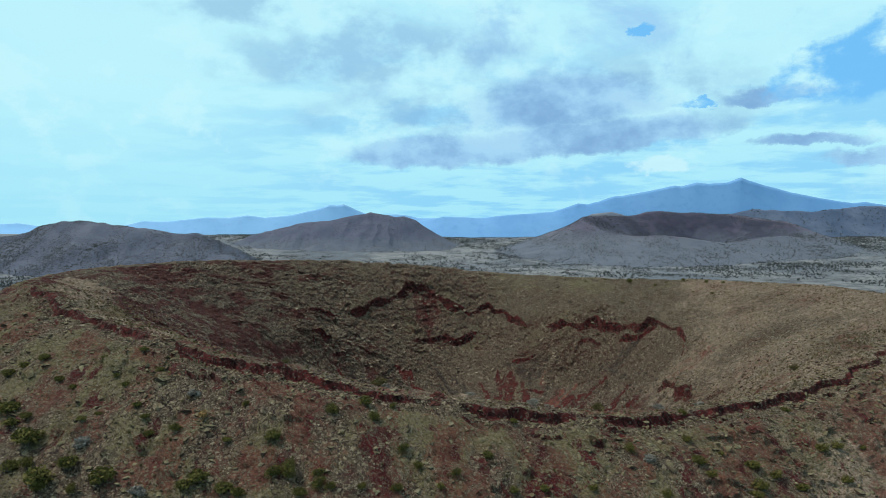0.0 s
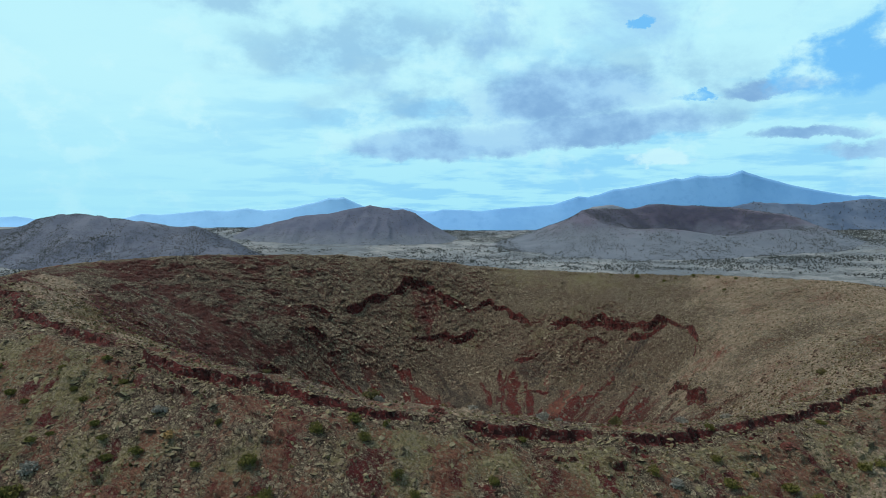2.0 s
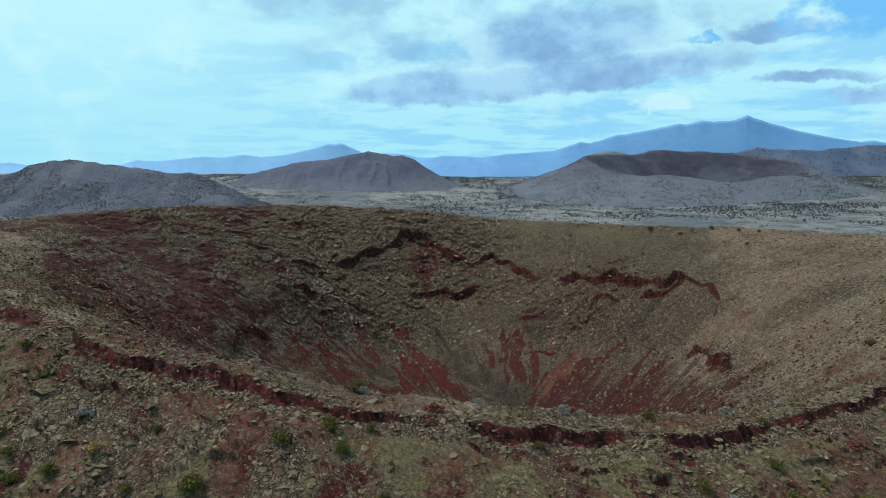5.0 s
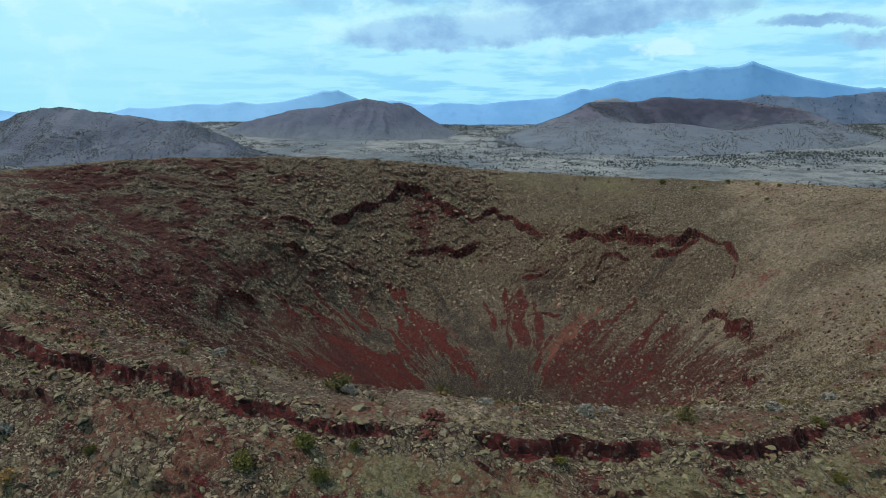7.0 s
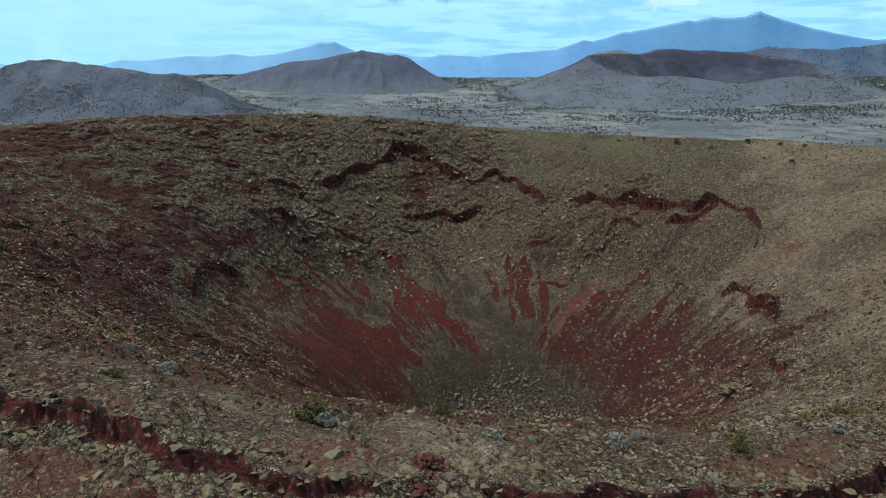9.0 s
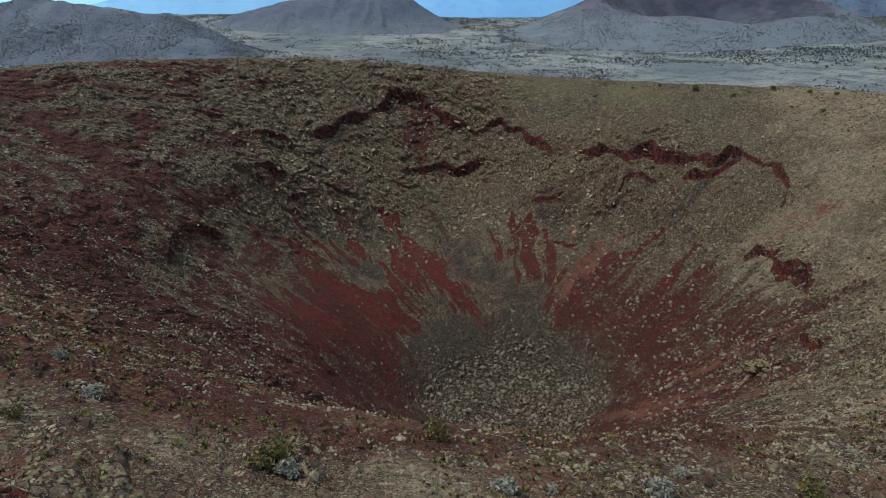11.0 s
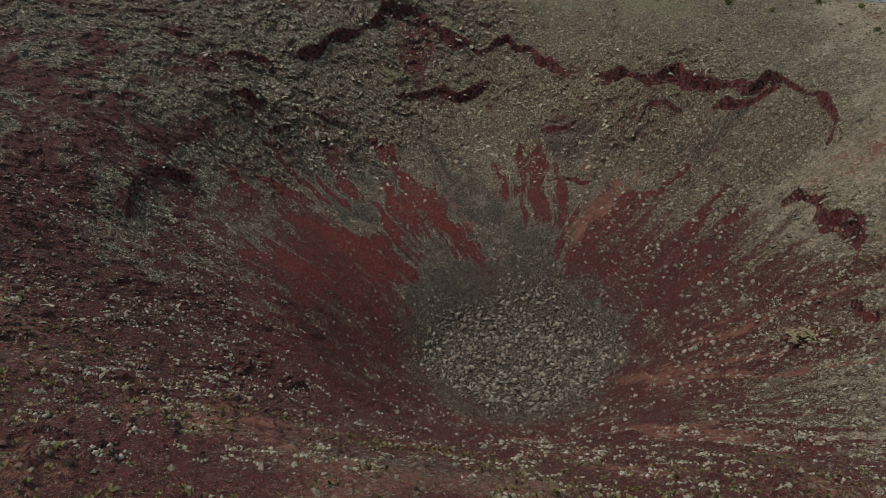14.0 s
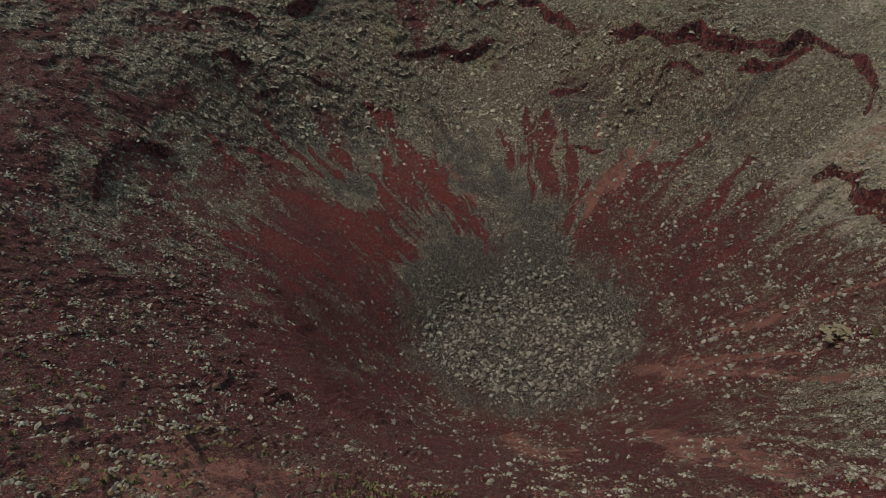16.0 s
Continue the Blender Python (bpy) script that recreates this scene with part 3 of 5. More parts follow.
def crag(x, y, angle, r, craggy, big_r):
    """Lift of the broken wall, and how far its flaps lean out over the slope below."""
    lift, lean = np.zeros_like(x), np.zeros_like(x)
    on = craggy > 0.02
    if not on.any():
        return lift, lean
    px, py, pa = x[on], y[on], angle[on]
    side = np.where(r[on] > big_r[on], -1.0, 1.0)     # the outer slope falls the other way
    pr = r[on] * side
    along = pa * 112 + 1.6 * rough(px, py, 5, 3, 26)
    up = pr + 2.4 * rough(px, py, 6, 3, 27)
    patch = step(-0.15, 0.35, rough(px, py, 19, 3, 28))
    big = flap(along, up, 6.4, 61) * (0.25 + 0.75 * patch)
    middle = flap(along * 1.1, up, 3.1, 65)
    small = flap(along * 1.2, up, 1.6, 69)
    c = craggy[on]
    lift[on] = c * (1.7 * big + 1.0 * middle + 0.55 * small - np.where(side > 0, 0.7, 0.25))
    lean[on] = side * c * (1.0 * big + 0.6 * middle + 0.28 * small)
    return lift, lean


def height(x, y):
    x, y = np.asarray(x, float), np.asarray(y, float)
    z, angle, r, big_r = smooth_shape(x, y)
    close = 1 - step(215, 330, r)
    craggy = cragginess(x, y, angle, r)
    loose = 1 - step(30, 80, r)
    z = z + close * (1 - 0.6 * loose) * (0.9 * rough(x, y, 17, 4, 21) + 0.34 * rough(x, y, 2.6, 2, 22))
    near = close > 0.01
    v, gap = blocks(x[near] + 0.8 * rough(x[near], y[near], 4, 2, 26), y[near], 1.9, 65)
    rise = np.zeros_like(z)
    rise[near] = (close * (1 - craggy) * (1 - loose))[near] * 0.5 * v * step(0.0, 0.4, gap) * step(0.35, 0.75, 0.5 + rough(x[near], y[near], 9, 2, 29))
    z = z + rise + crag(x, y, angle, r, craggy, big_r)[0]
    d = r - big_r
    z = z - ledge(angle) * step(0.3, 1.3, d + 0.9 * rough(x, y, 2.7, 2, 41)) * (1 - 0.7 * step(2.5, 14, d))
    far = step(260, 700, r)
    z = z + far * 2.5 * rough(x, y, 90, 3, 51)
    for h, reach, line in SCARPS:
        z = z + scarp(x, y, h, reach, line)[0]
    return z


def lean_out(x, y):
    """How far the ground leans over, towards the middle of the crater or, at the near rim, away from it."""
    angle, r = polar(x, y)
    big_r = crest(angle)[0]
    total = crag(x, y, angle, r, cragginess(x, y, angle, r), big_r)[1]
    for h, reach, line in SCARPS:
        total = total + scarp(x, y, h, reach, line)[2]
    d = r - big_r
    lip = d + 0.9 * rough(x, y, 2.7, 2, 41)
    total = total - 0.10 * ledge(angle) * step(-7, -0.5, d) * step(1.2, 0.5, lip)
    return -total * np.cos(angle), -total * np.sin(angle)


# ---- mesh helpers ----
def mesh_from(name, verts, faces, mat, smooth=False):
    """A mesh from an (n, 3) array and an (m, 3 or 4) array."""
    verts, faces = np.asarray(verts, np.float32), np.asarray(faces, np.int32)
    me = bpy.data.meshes.new(name)
    me.vertices.add(len(verts))
    me.vertices.foreach_set("co", verts.ravel())
    me.loops.add(faces.size)
    me.loops.foreach_set("vertex_index", faces.ravel())
    me.polygons.add(len(faces))
    me.polygons.foreach_set("loop_start", np.arange(0, faces.size, faces.shape[1], dtype=np.int32))
    me.polygons.foreach_set("use_smooth", np.full(len(faces), smooth))
    me.update(calc_edges=True)
    me.materials.append(mat)
    return me


def part(name, me, parent, m=None, label=""):
    ob = tagged(new(name, me), label)
    ob.parent = parent
    if m is not None:
        ob.matrix_basis = m
    return ob


def ball(divisions):
    bm = bmesh.new()
    bmesh.ops.create_icosphere(bm, subdivisions=divisions, radius=1.0)
    v = np.array([p.co[:] for p in bm.verts])
    f = np.array([[p.index for p in q.verts] for q in bm.faces])
    bm.free()
    return v, f


BALLS = {1: ball(1), 2: ball(2)}


def stone(rng, divisions=2, cuts=7, flat=0.7, uneven=0.10):
    """An angular block: a ball cut by random planes."""
    v, f = BALLS[divisions]
    v = v * (1 + uneven * rng.standard_normal((len(v), 1)))
    for _ in range(cuts):
        d = rng.standard_normal(3)
        d /= np.linalg.norm(d)
        over = v @ d - rng.uniform(0.45, 0.80)
        v = v - np.clip(over, 0, None)[:, None] * d
    return v * (1.0, rng.uniform(0.7, 1.0), flat * rng.uniform(0.8, 1.1)), f


def tuft(rng, blades=16, wide=0.35, tall=0.7):
    """A clump of blades that lean outwards."""
    v, f = [], []
    for i in range(blades):
        a, lean = rng.uniform(0, 6.283), rng.uniform(0.1, 1.0)
        base = np.array([math.cos(a), math.sin(a), 0]) * 0.3 * lean
        side = np.array([-math.sin(a), math.cos(a), 0]) * wide * rng.uniform(0.6, 1.2)
        tip = np.array([math.cos(a) * lean, math.sin(a) * lean, tall * rng.uniform(0.6, 1.1) * (1.15 - 0.6 * lean)])
        k = len(v)
        v += [base - side * 0.6, base + side * 0.6, tip + side * 0.55, tip - side * 0.55]
        f += [[k, k + 1, k + 2], [k, k + 2, k + 3]]
    return np.array(v), np.array(f)


def plate(rng):
    """A broken plate: an uneven many-sided slab with chipped edges."""
    n = int(rng.integers(6, 10))
    a = np.sort(rng.uniform(0, 6.283, n)) + np.arange(n) * 0.01
    r = rng.uniform(0.7, 1.1, n)
    rings = [(1.0, 0.0), (1.02, 0.16), (0.86, 0.26)]
    v = [(r[i] * s * math.cos(a[i]), r[i] * s * 0.8 * math.sin(a[i]), z + rng.uniform(-0.03, 0.03)) for s, z in rings for i in range(n)]
    v += [(0, 0, 0.24), (0, 0, -0.12)]
    f = []
    for k in range(2):
        for i in range(n):
            p, q = k * n + i, k * n + (i + 1) % n
            f += [[p, q, q + n], [p, q + n, p + n]]
    for i in range(n):
        f += [[2 * n + i, 2 * n + (i + 1) % n, 3 * n], [(i + 1) % n, i, 3 * n + 1]]
    return np.array(v), np.array(f)


def far_tree(rng):
    """A far tree, a few faces only: pointed top, uneven sides."""
    v = np.array([(1, 0, 0), (0, 1, 0), (-1, 0, 0), (0, -1, 0), (0, 0, 1.3)], float)
    v = v * (1 + 0.22 * rng.standard_normal((5, 1))) + 0.08 * rng.standard_normal((5, 3)) - (0, 0, 0.15)
    f = np.array([(0, 1, 4), (1, 2, 4), (2, 3, 4), (3, 0, 4)])
    return v, f


def lay(name, kinds, places, sizes, mat, rng, tilt=0.3, squash=(0.8, 1.2), smooth=False, sink=0.0):
    """Many pieces joined into one mesh: each place takes one of the kinds, turned at random."""
    vs, fs, k = [], [], 0
    pick = rng.integers(0, len(kinds), len(places))
    for i, (v, f) in enumerate(kinds):
        sel = np.where(pick == i)[0]
        n = len(sel)
        if not n:
            continue
        a, b, c = rng.uniform(0, 6.283, n), rng.normal(0, tilt, n), rng.normal(0, tilt, n)
        s = sizes[sel][:, None] * np.stack([rng.uniform(*squash, n), rng.uniform(*squash, n), rng.uniform(*squash, n)], 1)
        p = v[None] * s[:, None, :]
        x, y, z = p[..., 0], p[..., 1], p[..., 2]
        y, z = y * np.cos(b)[:, None] - z * np.sin(b)[:, None], y * np.sin(b)[:, None] + z * np.cos(b)[:, None]
        x, z = x * np.cos(c)[:, None] + z * np.sin(c)[:, None], -x * np.sin(c)[:, None] + z * np.cos(c)[:, None]
        x, y = x * np.cos(a)[:, None] - y * np.sin(a)[:, None], x * np.sin(a)[:, None] + y * np.cos(a)[:, None]
        q = np.stack([x, y, z], 2) + places[sel][:, None, :]
        q[..., 2] -= sink * sizes[sel][:, None]
        vs.append(q.reshape(-1, 3))
        fs.append((f[None] + (k + np.arange(n) * len(v))[:, None, None]).reshape(-1, 3))
        k += n * len(v)
    return new(name, mesh_from(name, np.concatenate(vs), np.concatenate(fs), mat, smooth))


def strewn(rng, n, lo_deg, hi_deg, r_lo, r_hi):
    """n places spread evenly over a ring sector round the crater's middle."""
    a = np.radians(rng.uniform(lo_deg, hi_deg, n))
    r = np.sqrt(rng.uniform(r_lo ** 2, r_hi ** 2, n))
    return CENTRE[0] + r * np.cos(a), CENTRE[1] + r * np.sin(a)


def grounded(x, y):
    sx, sy = lean_out(x, y)
    return np.stack([x + sx, y + sy, height(x, y)], 1)


# ---- what the ground is made of ----
HEAP = (24.0, 304.0)        # middle of the boulder heap
# Tongues of red cinder: bearing and distance of the upper tip, of the lower end, and half width in metres.
TONGUES_LEFT = (
    (118, 105, 115, 94, 4.0), (115, 90, 110, 64, 6.0), (111, 84, 103, 50, 5.2), (105, 60, 94, 43, 3.0), (119, 86, 120, 60, 6.0), (126, 74, 128, 52, 2.6),
    (152, 77, 140, 54, 6.5), (143, 67, 136, 47, 4.5), (178, 79, 160, 50, 8.0), (134, 54, 130, 42, 2.6), (131, 94, 129, 77, 1.8), (143, 98, 138, 76, 2.4),
    (136, 91, 134, 74, 1.6), (150, 93, 146, 80, 2.4), (155, 98, 160, 84, 3.2))
TONGUES_RIGHT = (
    (83, 102, 82, 78, 3.0), (79, 97, 74, 60, 4.2), (82, 80, 80, 56, 1.4), (89, 93, 88, 72, 1.2), (73, 89, 66, 57, 2.4), (42, 90, 52, 66, 4.2),
    (50, 77, 57, 48, 5.4), (63, 66, 66, 46, 3.0), (29, 88, 30, 60, 3.2), (21, 81, 22, 57, 4.4), (10, 73, 14, 52, 3.6), (41, 49, 38, 39, 3.4), (100, 53, 92, 40, 1.5))
TONGUES_PALE = ((56, 82, 62, 54, 2.6), (51, 86, 57, 66, 2.0), (66, 96, 65, 76, 1.6), (318, 86, 350, 31, 2.2), (342, 82, 350, 50, 1.6), (328, 70, 338, 46, 2.0), (264, 28, 268, 62, 5.0), (296, 50, 290, 84, 6.0), (244, 112, 243, 100, 3.2), (104, 77, 98, 60, 2.4))


def tongues(x, y, table, ragged):
    """1 along strokes that widen downhill, with ragged edges."""
    total = np.zeros_like(x)
    x, y = x + 3.0 * rough(x, y, 13, 3, 76), y + 3.0 * rough(x, y, 13, 3, 77)
    for b0, r0, b1, r1, wide in table:
        ax, ay = CENTRE[0] + r0 * math.cos(radians(b0)), CENTRE[1] + r0 * math.sin(radians(b0))
        bx, by = CENTRE[0] + r1 * math.cos(radians(b1)), CENTRE[1] + r1 * math.sin(radians(b1))
        raw = ((x - ax) * (bx - ax) + (y - ay) * (by - ay)) / ((bx - ax) ** 2 + (by - ay) ** 2)
        t = np.clip(raw, 0, 1)
        off = np.hypot(x - ax - t * (bx - ax), y - ay - t * (by - ay)) / (wide * (0.45 + 0.75 * t) * (1 + 0.45 * bumps(t * 5 + b0, 0 * t, 75)))
        total = np.maximum(total, 0.32 * step(3.0, 1.0, off + 0.9 * ragged) * step(2.0, 0.9, raw))
        total = np.maximum(total, step(1.5, 0.35, off + 0.9 * ragged) * step(1.7, 0.6, raw + 0.4 * ragged))
    return total


def cover(x, y):
    """Masks of the kinds of ground, 0..1."""
    angle, r = polar(x, y)
    big_r, top = crest(angle)
    d = r - big_r
    # streaks run down the funnel
    bend = 0.10 * rough(x, y, 22, 3, 80)
    streak = rough((angle + bend) * 20, r / 30, 1.0, 4, 81, 0.5)
    wide = rough((angle + bend) * 16, r / 38, 1.0, 3, 82)
    blot = rough(x, y, 24, 4, 83)
    inside = step(4, -4, d)
    reach_up = 86 + 18 * bumps(angle * 2.2, 0 * angle, 91) + 12 * bumps(angle * 6, 0 * angle, 92)
    speck = rough(x, y, 5, 3, 87)
    funnel = step(18, -16, r - reach_up + 24 * streak + 14 * wide + 20 * speck)
    back = bearing_in(angle + 0.06 * wide, 60, 142, 14)
    # beds of dark red cinder low in the funnel, and bright tongues that run down between the grey stones
    red = bearing_in(angle, 146, 246, 30) * step(22, 32, r) * step(94, 64, r + 18 * streak) * (0.62 + 0.35 * wide + 0.4 * speck)
    red = np.maximum(red, bearing_in(angle, -75, 46, 20) * step(28, 38, r) * step(92, 62, r + 16 * streak) * (0.38 + 0.6 * streak + 0.5 * speck))
    red = np.maximum(red, bearing_in(angle, 222, 300, 16) * step(16, 24, r) * step(96, 60, r + 16 * streak) * (0.48 + 0.4 * wide))
    fine = rough((angle + bend) * 60, r / 26, 1.0, 3, 78) + 0.6 * speck
    red = np.maximum(red, 1.05 * tongues(x, y, TONGUES_LEFT, fine))
    red = np.maximum(red, 0.95 * tongues(x, y, TONGUES_RIGHT, fine))
    red = red + bearing_in(angle, 98, 107, 5) * step(112, 124, r) * step(153, 149, r) * (0.45 + 1.1 * streak)
    red = red + bearing_in(angle, 215, 302, 16) * step(80, 96, r) * step(150, 112, r) * (0.30 + 0.7 * blot + 0.4 * speck)
    red = red + bearing_in(angle, 150, 222, 24) * step(84, 104, r) * (0.06 + 0.7 * rough(x, y, 12, 3, 88) + 0.2 * bearing_in(angle, 186, 226, 20))
    rust = step(2, 6, d) * step(120, 30, d) * (0.28 + 1.0 * rough(x, y * 0.6, 6, 4, 84))
    rust = np.maximum(rust, bearing_in(angle, 215, 335, 16) * step(98, 116, r) * step(2, -3, d) * (0.32 + 0.9 * rough(x, y, 9, 4, 93)))
    rust = np.maximum(rust, bearing_in(angle, -30, 40, 20) * step(90, 110, r) * (0.12 + 0.7 * rough(x, y, 22, 4, 94)))
    red = red + step(2, 6, d) * step(120, 30, d) * (-0.05 + 1.2 * rough(x, y * 0.5, 4.0, 4, 84))
    chute = 0.75 * bearing_in(angle + 0.12 * speck, 66, 86, 16) * step(66, 40, r + 12 * speck) + 0.6 * bearing_in(angle + 0.12 * speck, 126, 144, 16) * step(56, 30, r + 12 * speck)
    heap = np.hypot((x - HEAP[0]) / 1.2, y - HEAP[1])
    chute = np.maximum(chute, 0.9 * step(1.2, 0.6, np.abs(angle - 1.27) * r / 9 + 0.6 * speck) * step(66, 56, r))
    rubble = np.maximum(step(30, 22, heap + 5 * rough(x, y, 9, 3, 85)), chute)
    rubble = np.maximum(rubble, step(42, 26, heap + 5 * speck) * 0.55)
    rubble = np.maximum(rubble, (0.40 + 0.7 * blot) * bearing_in(angle + 0.2 * speck, 62, 128, 30) * step(60, 80, r + 14 * streak) * step(128, 100, r + 12 * blot))
    rubble = np.maximum(rubble, back * funnel * (0.75 + 0.5 * speck))
    rubble = np.maximum(rubble, 0.9 * tongues(x, y, ((37, 114, 40, 90, 5.0),), fine))
    rubble = np.where(heap < 34, rubble, rubble - 0.9 * np.clip(red, 0, 1))
    orange = 0.85 * tongues(x, y, TONGUES_PALE, fine)
    orange = np.maximum(orange, bearing_in(angle, 4, 30, 10) * step(84, 94, r) * step(116, 106, r) * (0.06 + 0.8 * blot))
    orange = np.maximum(orange, bearing_in(angle, 240, 304, 14) * step(31, 38, r) * step(66, 52, r) * (0.26 + 1.1 * rough(x, y, 11, 3, 96)))
    orange = np.maximum(orange, bearing_in(angle, 238, 290, 14) * step(78, 92, r) * step(126, 112, r) * (0.10 + 1.1 * rough(x, y, 10, 3, 97)))
    orange = np.maximum(orange, bearing_in(angle, 322, 362, 14) * step(36, 44, r) * step(84, 70, r) * (0.02 + 0.9 * streak))
    soil = bearing_in(angle + 0.35 * rough(x, y, 26, 3, 90), 164, 240, 50) * step(60, 84, r) * (0.42 + 0.5 * blot + 0.5 * speck) * step(8, -2, d) + 0.12 * bearing_in(angle, 125, 190, 30) * step(70, 90, r) * (1 + 2.5 * blot) * step(6, -2, d)
    bench = rough(angle * 76 + 2 * bumps(x / 6, y / 6, 24), r * 1.5, 9, 4, 95, 0.6)
    soil = soil + step(72, 90, r) * step(4, -4, d) * (bearing_in(angle, 58, 140, 20) * (0.04 + 0.9 * bench) + bearing_in(angle, 132, 214, 24) * (0.05 + 1.0 * bench))
    soil = soil + bearing_in(angle, 195, 288, 24) * step(36, 70, r) * (1 - 0.45 * step(-30, -16, d)) * inside * (0.78 + 0.6 * blot)
    soil = np.maximum(soil, tongues(x, y, ((340, 100, 327, 113, 1.6),), fine))
    soil = np.maximum(soil, funnel * (1 - 0.9 * back) * (0.75 + 0.4 * speck))
    right = bearing_in(angle + 0.25 * rough(x, y, 30, 3, 89), -76, 40, 34)
    straw = right * step(74, 102, r + 10 * blot + 12 * streak) * (0.54 + 0.55 * blot + 0.36 * step(142, 172, r)) * step(60, 20, d)
    straw = np.maximum(straw, bearing_in(angle, 186, 238, 12) * step(149, 159, r + 5 * blot) * step(0, -4, d) * (0.85 + 0.6 * blot))
    straw = np.maximum(straw, bearing_in(angle, 232, 336, 16) * step(-26, -12, d + 8 * blot) * step(1, -1, d) * (0.30 + 0.7 * blot))
    straw = np.maximum(straw, bearing_in(angle, 276, 335, 16) * step(98, 118, r + 8 * speck) * step(0, -4, d) * (0.44 + 0.7 * blot))
    olive = np.maximum(bearing_in(angle + 0.22 * rough(x, y, 25, 3, 98), 42, 82, 34) * step(130, 156, r) * (0.52 + 0.6 * blot), 0.22 + 0.5 * rough(x, y, 19, 4, 86))
    olive = np.maximum(olive, step(3, 6, d) * (0.50 + 0.7 * rough(x, y, 9, 4, 86)))
    olive = olive * (1 - funnel) * (1 - 0.7 * bearing_in(angle, -45, 48, 20) * step(-10, -40, d)) * (1 - 0.75 * bearing_in(angle, 140, 335, 20) * step(-1, -5, d))
    olive = np.maximum(olive, bearing_in(angle, 198, 238, 12) * step(142, 154, r) * step(0, -4, d) * (0.75 + 0.4 * blot))
    bare = np.maximum(step(-3, 0, d) * step(12, 6, d) * bearing_in(angle, 190, 345, 10), 0.5 * cragginess(x, y, angle, r) * step(2, -2, d))
    lip = d + 0.9 * rough(x, y, 2.7, 2, 41)
    face = np.maximum(scarp_face(x, y), step(0.1, 0.5, lip) * step(2.3, 1.7, lip) * step(0.6, 1.2, ledge(angle)))
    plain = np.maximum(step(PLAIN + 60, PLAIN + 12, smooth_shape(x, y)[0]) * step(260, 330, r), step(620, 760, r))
    return {"red": red, "rust": rust, "rubble": rubble, "orange": orange, "soil": soil, "straw": straw, "olive": olive, "bare": bare, "face": face, "plain": plain}


def build_ground():
    """One sheet: fine rings in and round the crater, wider and wider out to the horizon."""
    rings = np.concatenate([[0.05], np.arange(2.0, 24, 1.5), np.arange(24, 78, 1.1), np.arange(78, 190, 0.6), np.arange(190, 262, 2.0), 262 + np.geomspace(3, 4700, 52)])
    a = np.radians(np.concatenate([np.linspace(22, 238, 980, endpoint=False), np.linspace(238, 382, 600, endpoint=False)]))
    spokes = len(a)
    rr, aa = np.meshgrid(rings, a, indexing="ij")
    x, y = (CENTRE[0] + rr * np.cos(aa)).ravel(), (CENTRE[1] + rr * np.sin(aa)).ravel()
    places = grounded(x, y)
    i, j = np.meshgrid(np.arange(len(rings) - 1), np.arange(spokes), indexing="ij")
    jn = (j + 1) % spokes
    quads = np.stack([i * spokes + j, (i + 1) * spokes + j, (i + 1) * spokes + jn, i * spokes + jn], -1).reshape(-1, 4)
    me = mesh_from("ground", places, quads, GROUND, True)
    # broken rock shows hard facets, the loose funnel and the plain do not
    mid_r = (rings[:-1, None] + 0 * a[None]).ravel()
    me.polygons.foreach_set("use_smooth", (mid_r < 74) | (mid_r > 240))
    for name, values in cover(x, y).items():
        me.attributes.new(name, "FLOAT", "POINT").data.foreach_set("value", np.clip(values, -1, 2).astype(np.float32))
    return tagged(new("ground", me), "volcanic cinder cone with a deep red funnel crater, set in a dry plain", "ground", kind="structure")


ground = build_ground()


# ---- distance: hills, cone and mountains ----
EYE_Z, FROM_Y = 61.5, 30.0


def silhouette(table, bearing):
    """Height in degrees over the horizon along bearings in degrees."""
    t = np.asarray(table, float)
    return np.interp(bearing, t[:, 0], t[:, 1])


def ridge(name, table, ahead, depth, base, mat, seed, label, category, steps=320, rows=40, grain=1.0, skirt=1.0, soft=1.0):
    """A hill whose crest keeps to a line of heights; it falls to base in front and behind."""
    lo, hi = table[0][0], table[-1][0]
    b = np.linspace(lo, hi, steps)
    v = np.linspace(-1, 1, rows)
    bb, vv = np.meshgrid(b, v, indexing="ij")
    yy = ahead + vv * depth
    xx = yy * np.tan(np.radians(bb))
    line = silhouette(table, b)
    reach = max(1, int(steps * 2.2 / (hi - lo)))
    broad = np.convolve(np.pad(line, reach, "edge"), np.ones(2 * reach + 1) / (2 * reach + 1), "valid")
    rise = np.clip(1 - np.abs(vv + 0.10 * soft * rough(xx, yy, ahead * 0.05, 3, seed + 3)), 0, 1) ** skirt
    # small bumps of the crest fade out down the flanks
    shape = broad[:, None] + (line - broad)[:, None] * np.clip(rise, 0, 1) ** 4
    top = EYE_Z + ahead * np.tan(np.radians(shape)) + grain * ahead * 0.0012 * rough(xx, yy, ahead * 0.018, 2, seed)
    gully = 1 - 0.24 * soft * np.abs(rough(xx, yy * 0.35, ahead * 0.022, 2, seed + 5)) * (1 - rise) * 2
    zz = base + (top - base) * rise * gully
    i, j = np.meshgrid(np.arange(steps - 1), np.arange(rows - 1), indexing="ij")
    quads = np.stack([i * rows + j, (i + 1) * rows + j, (i + 1) * rows + j + 1, i * rows + j + 1], -1).reshape(-1, 4)
    me = mesh_from(name, np.stack([xx.ravel(), yy.ravel() + FROM_Y, zz.ravel()], 1), quads, mat, True)
    return tagged(new(name, me), label, category, kind="structure")


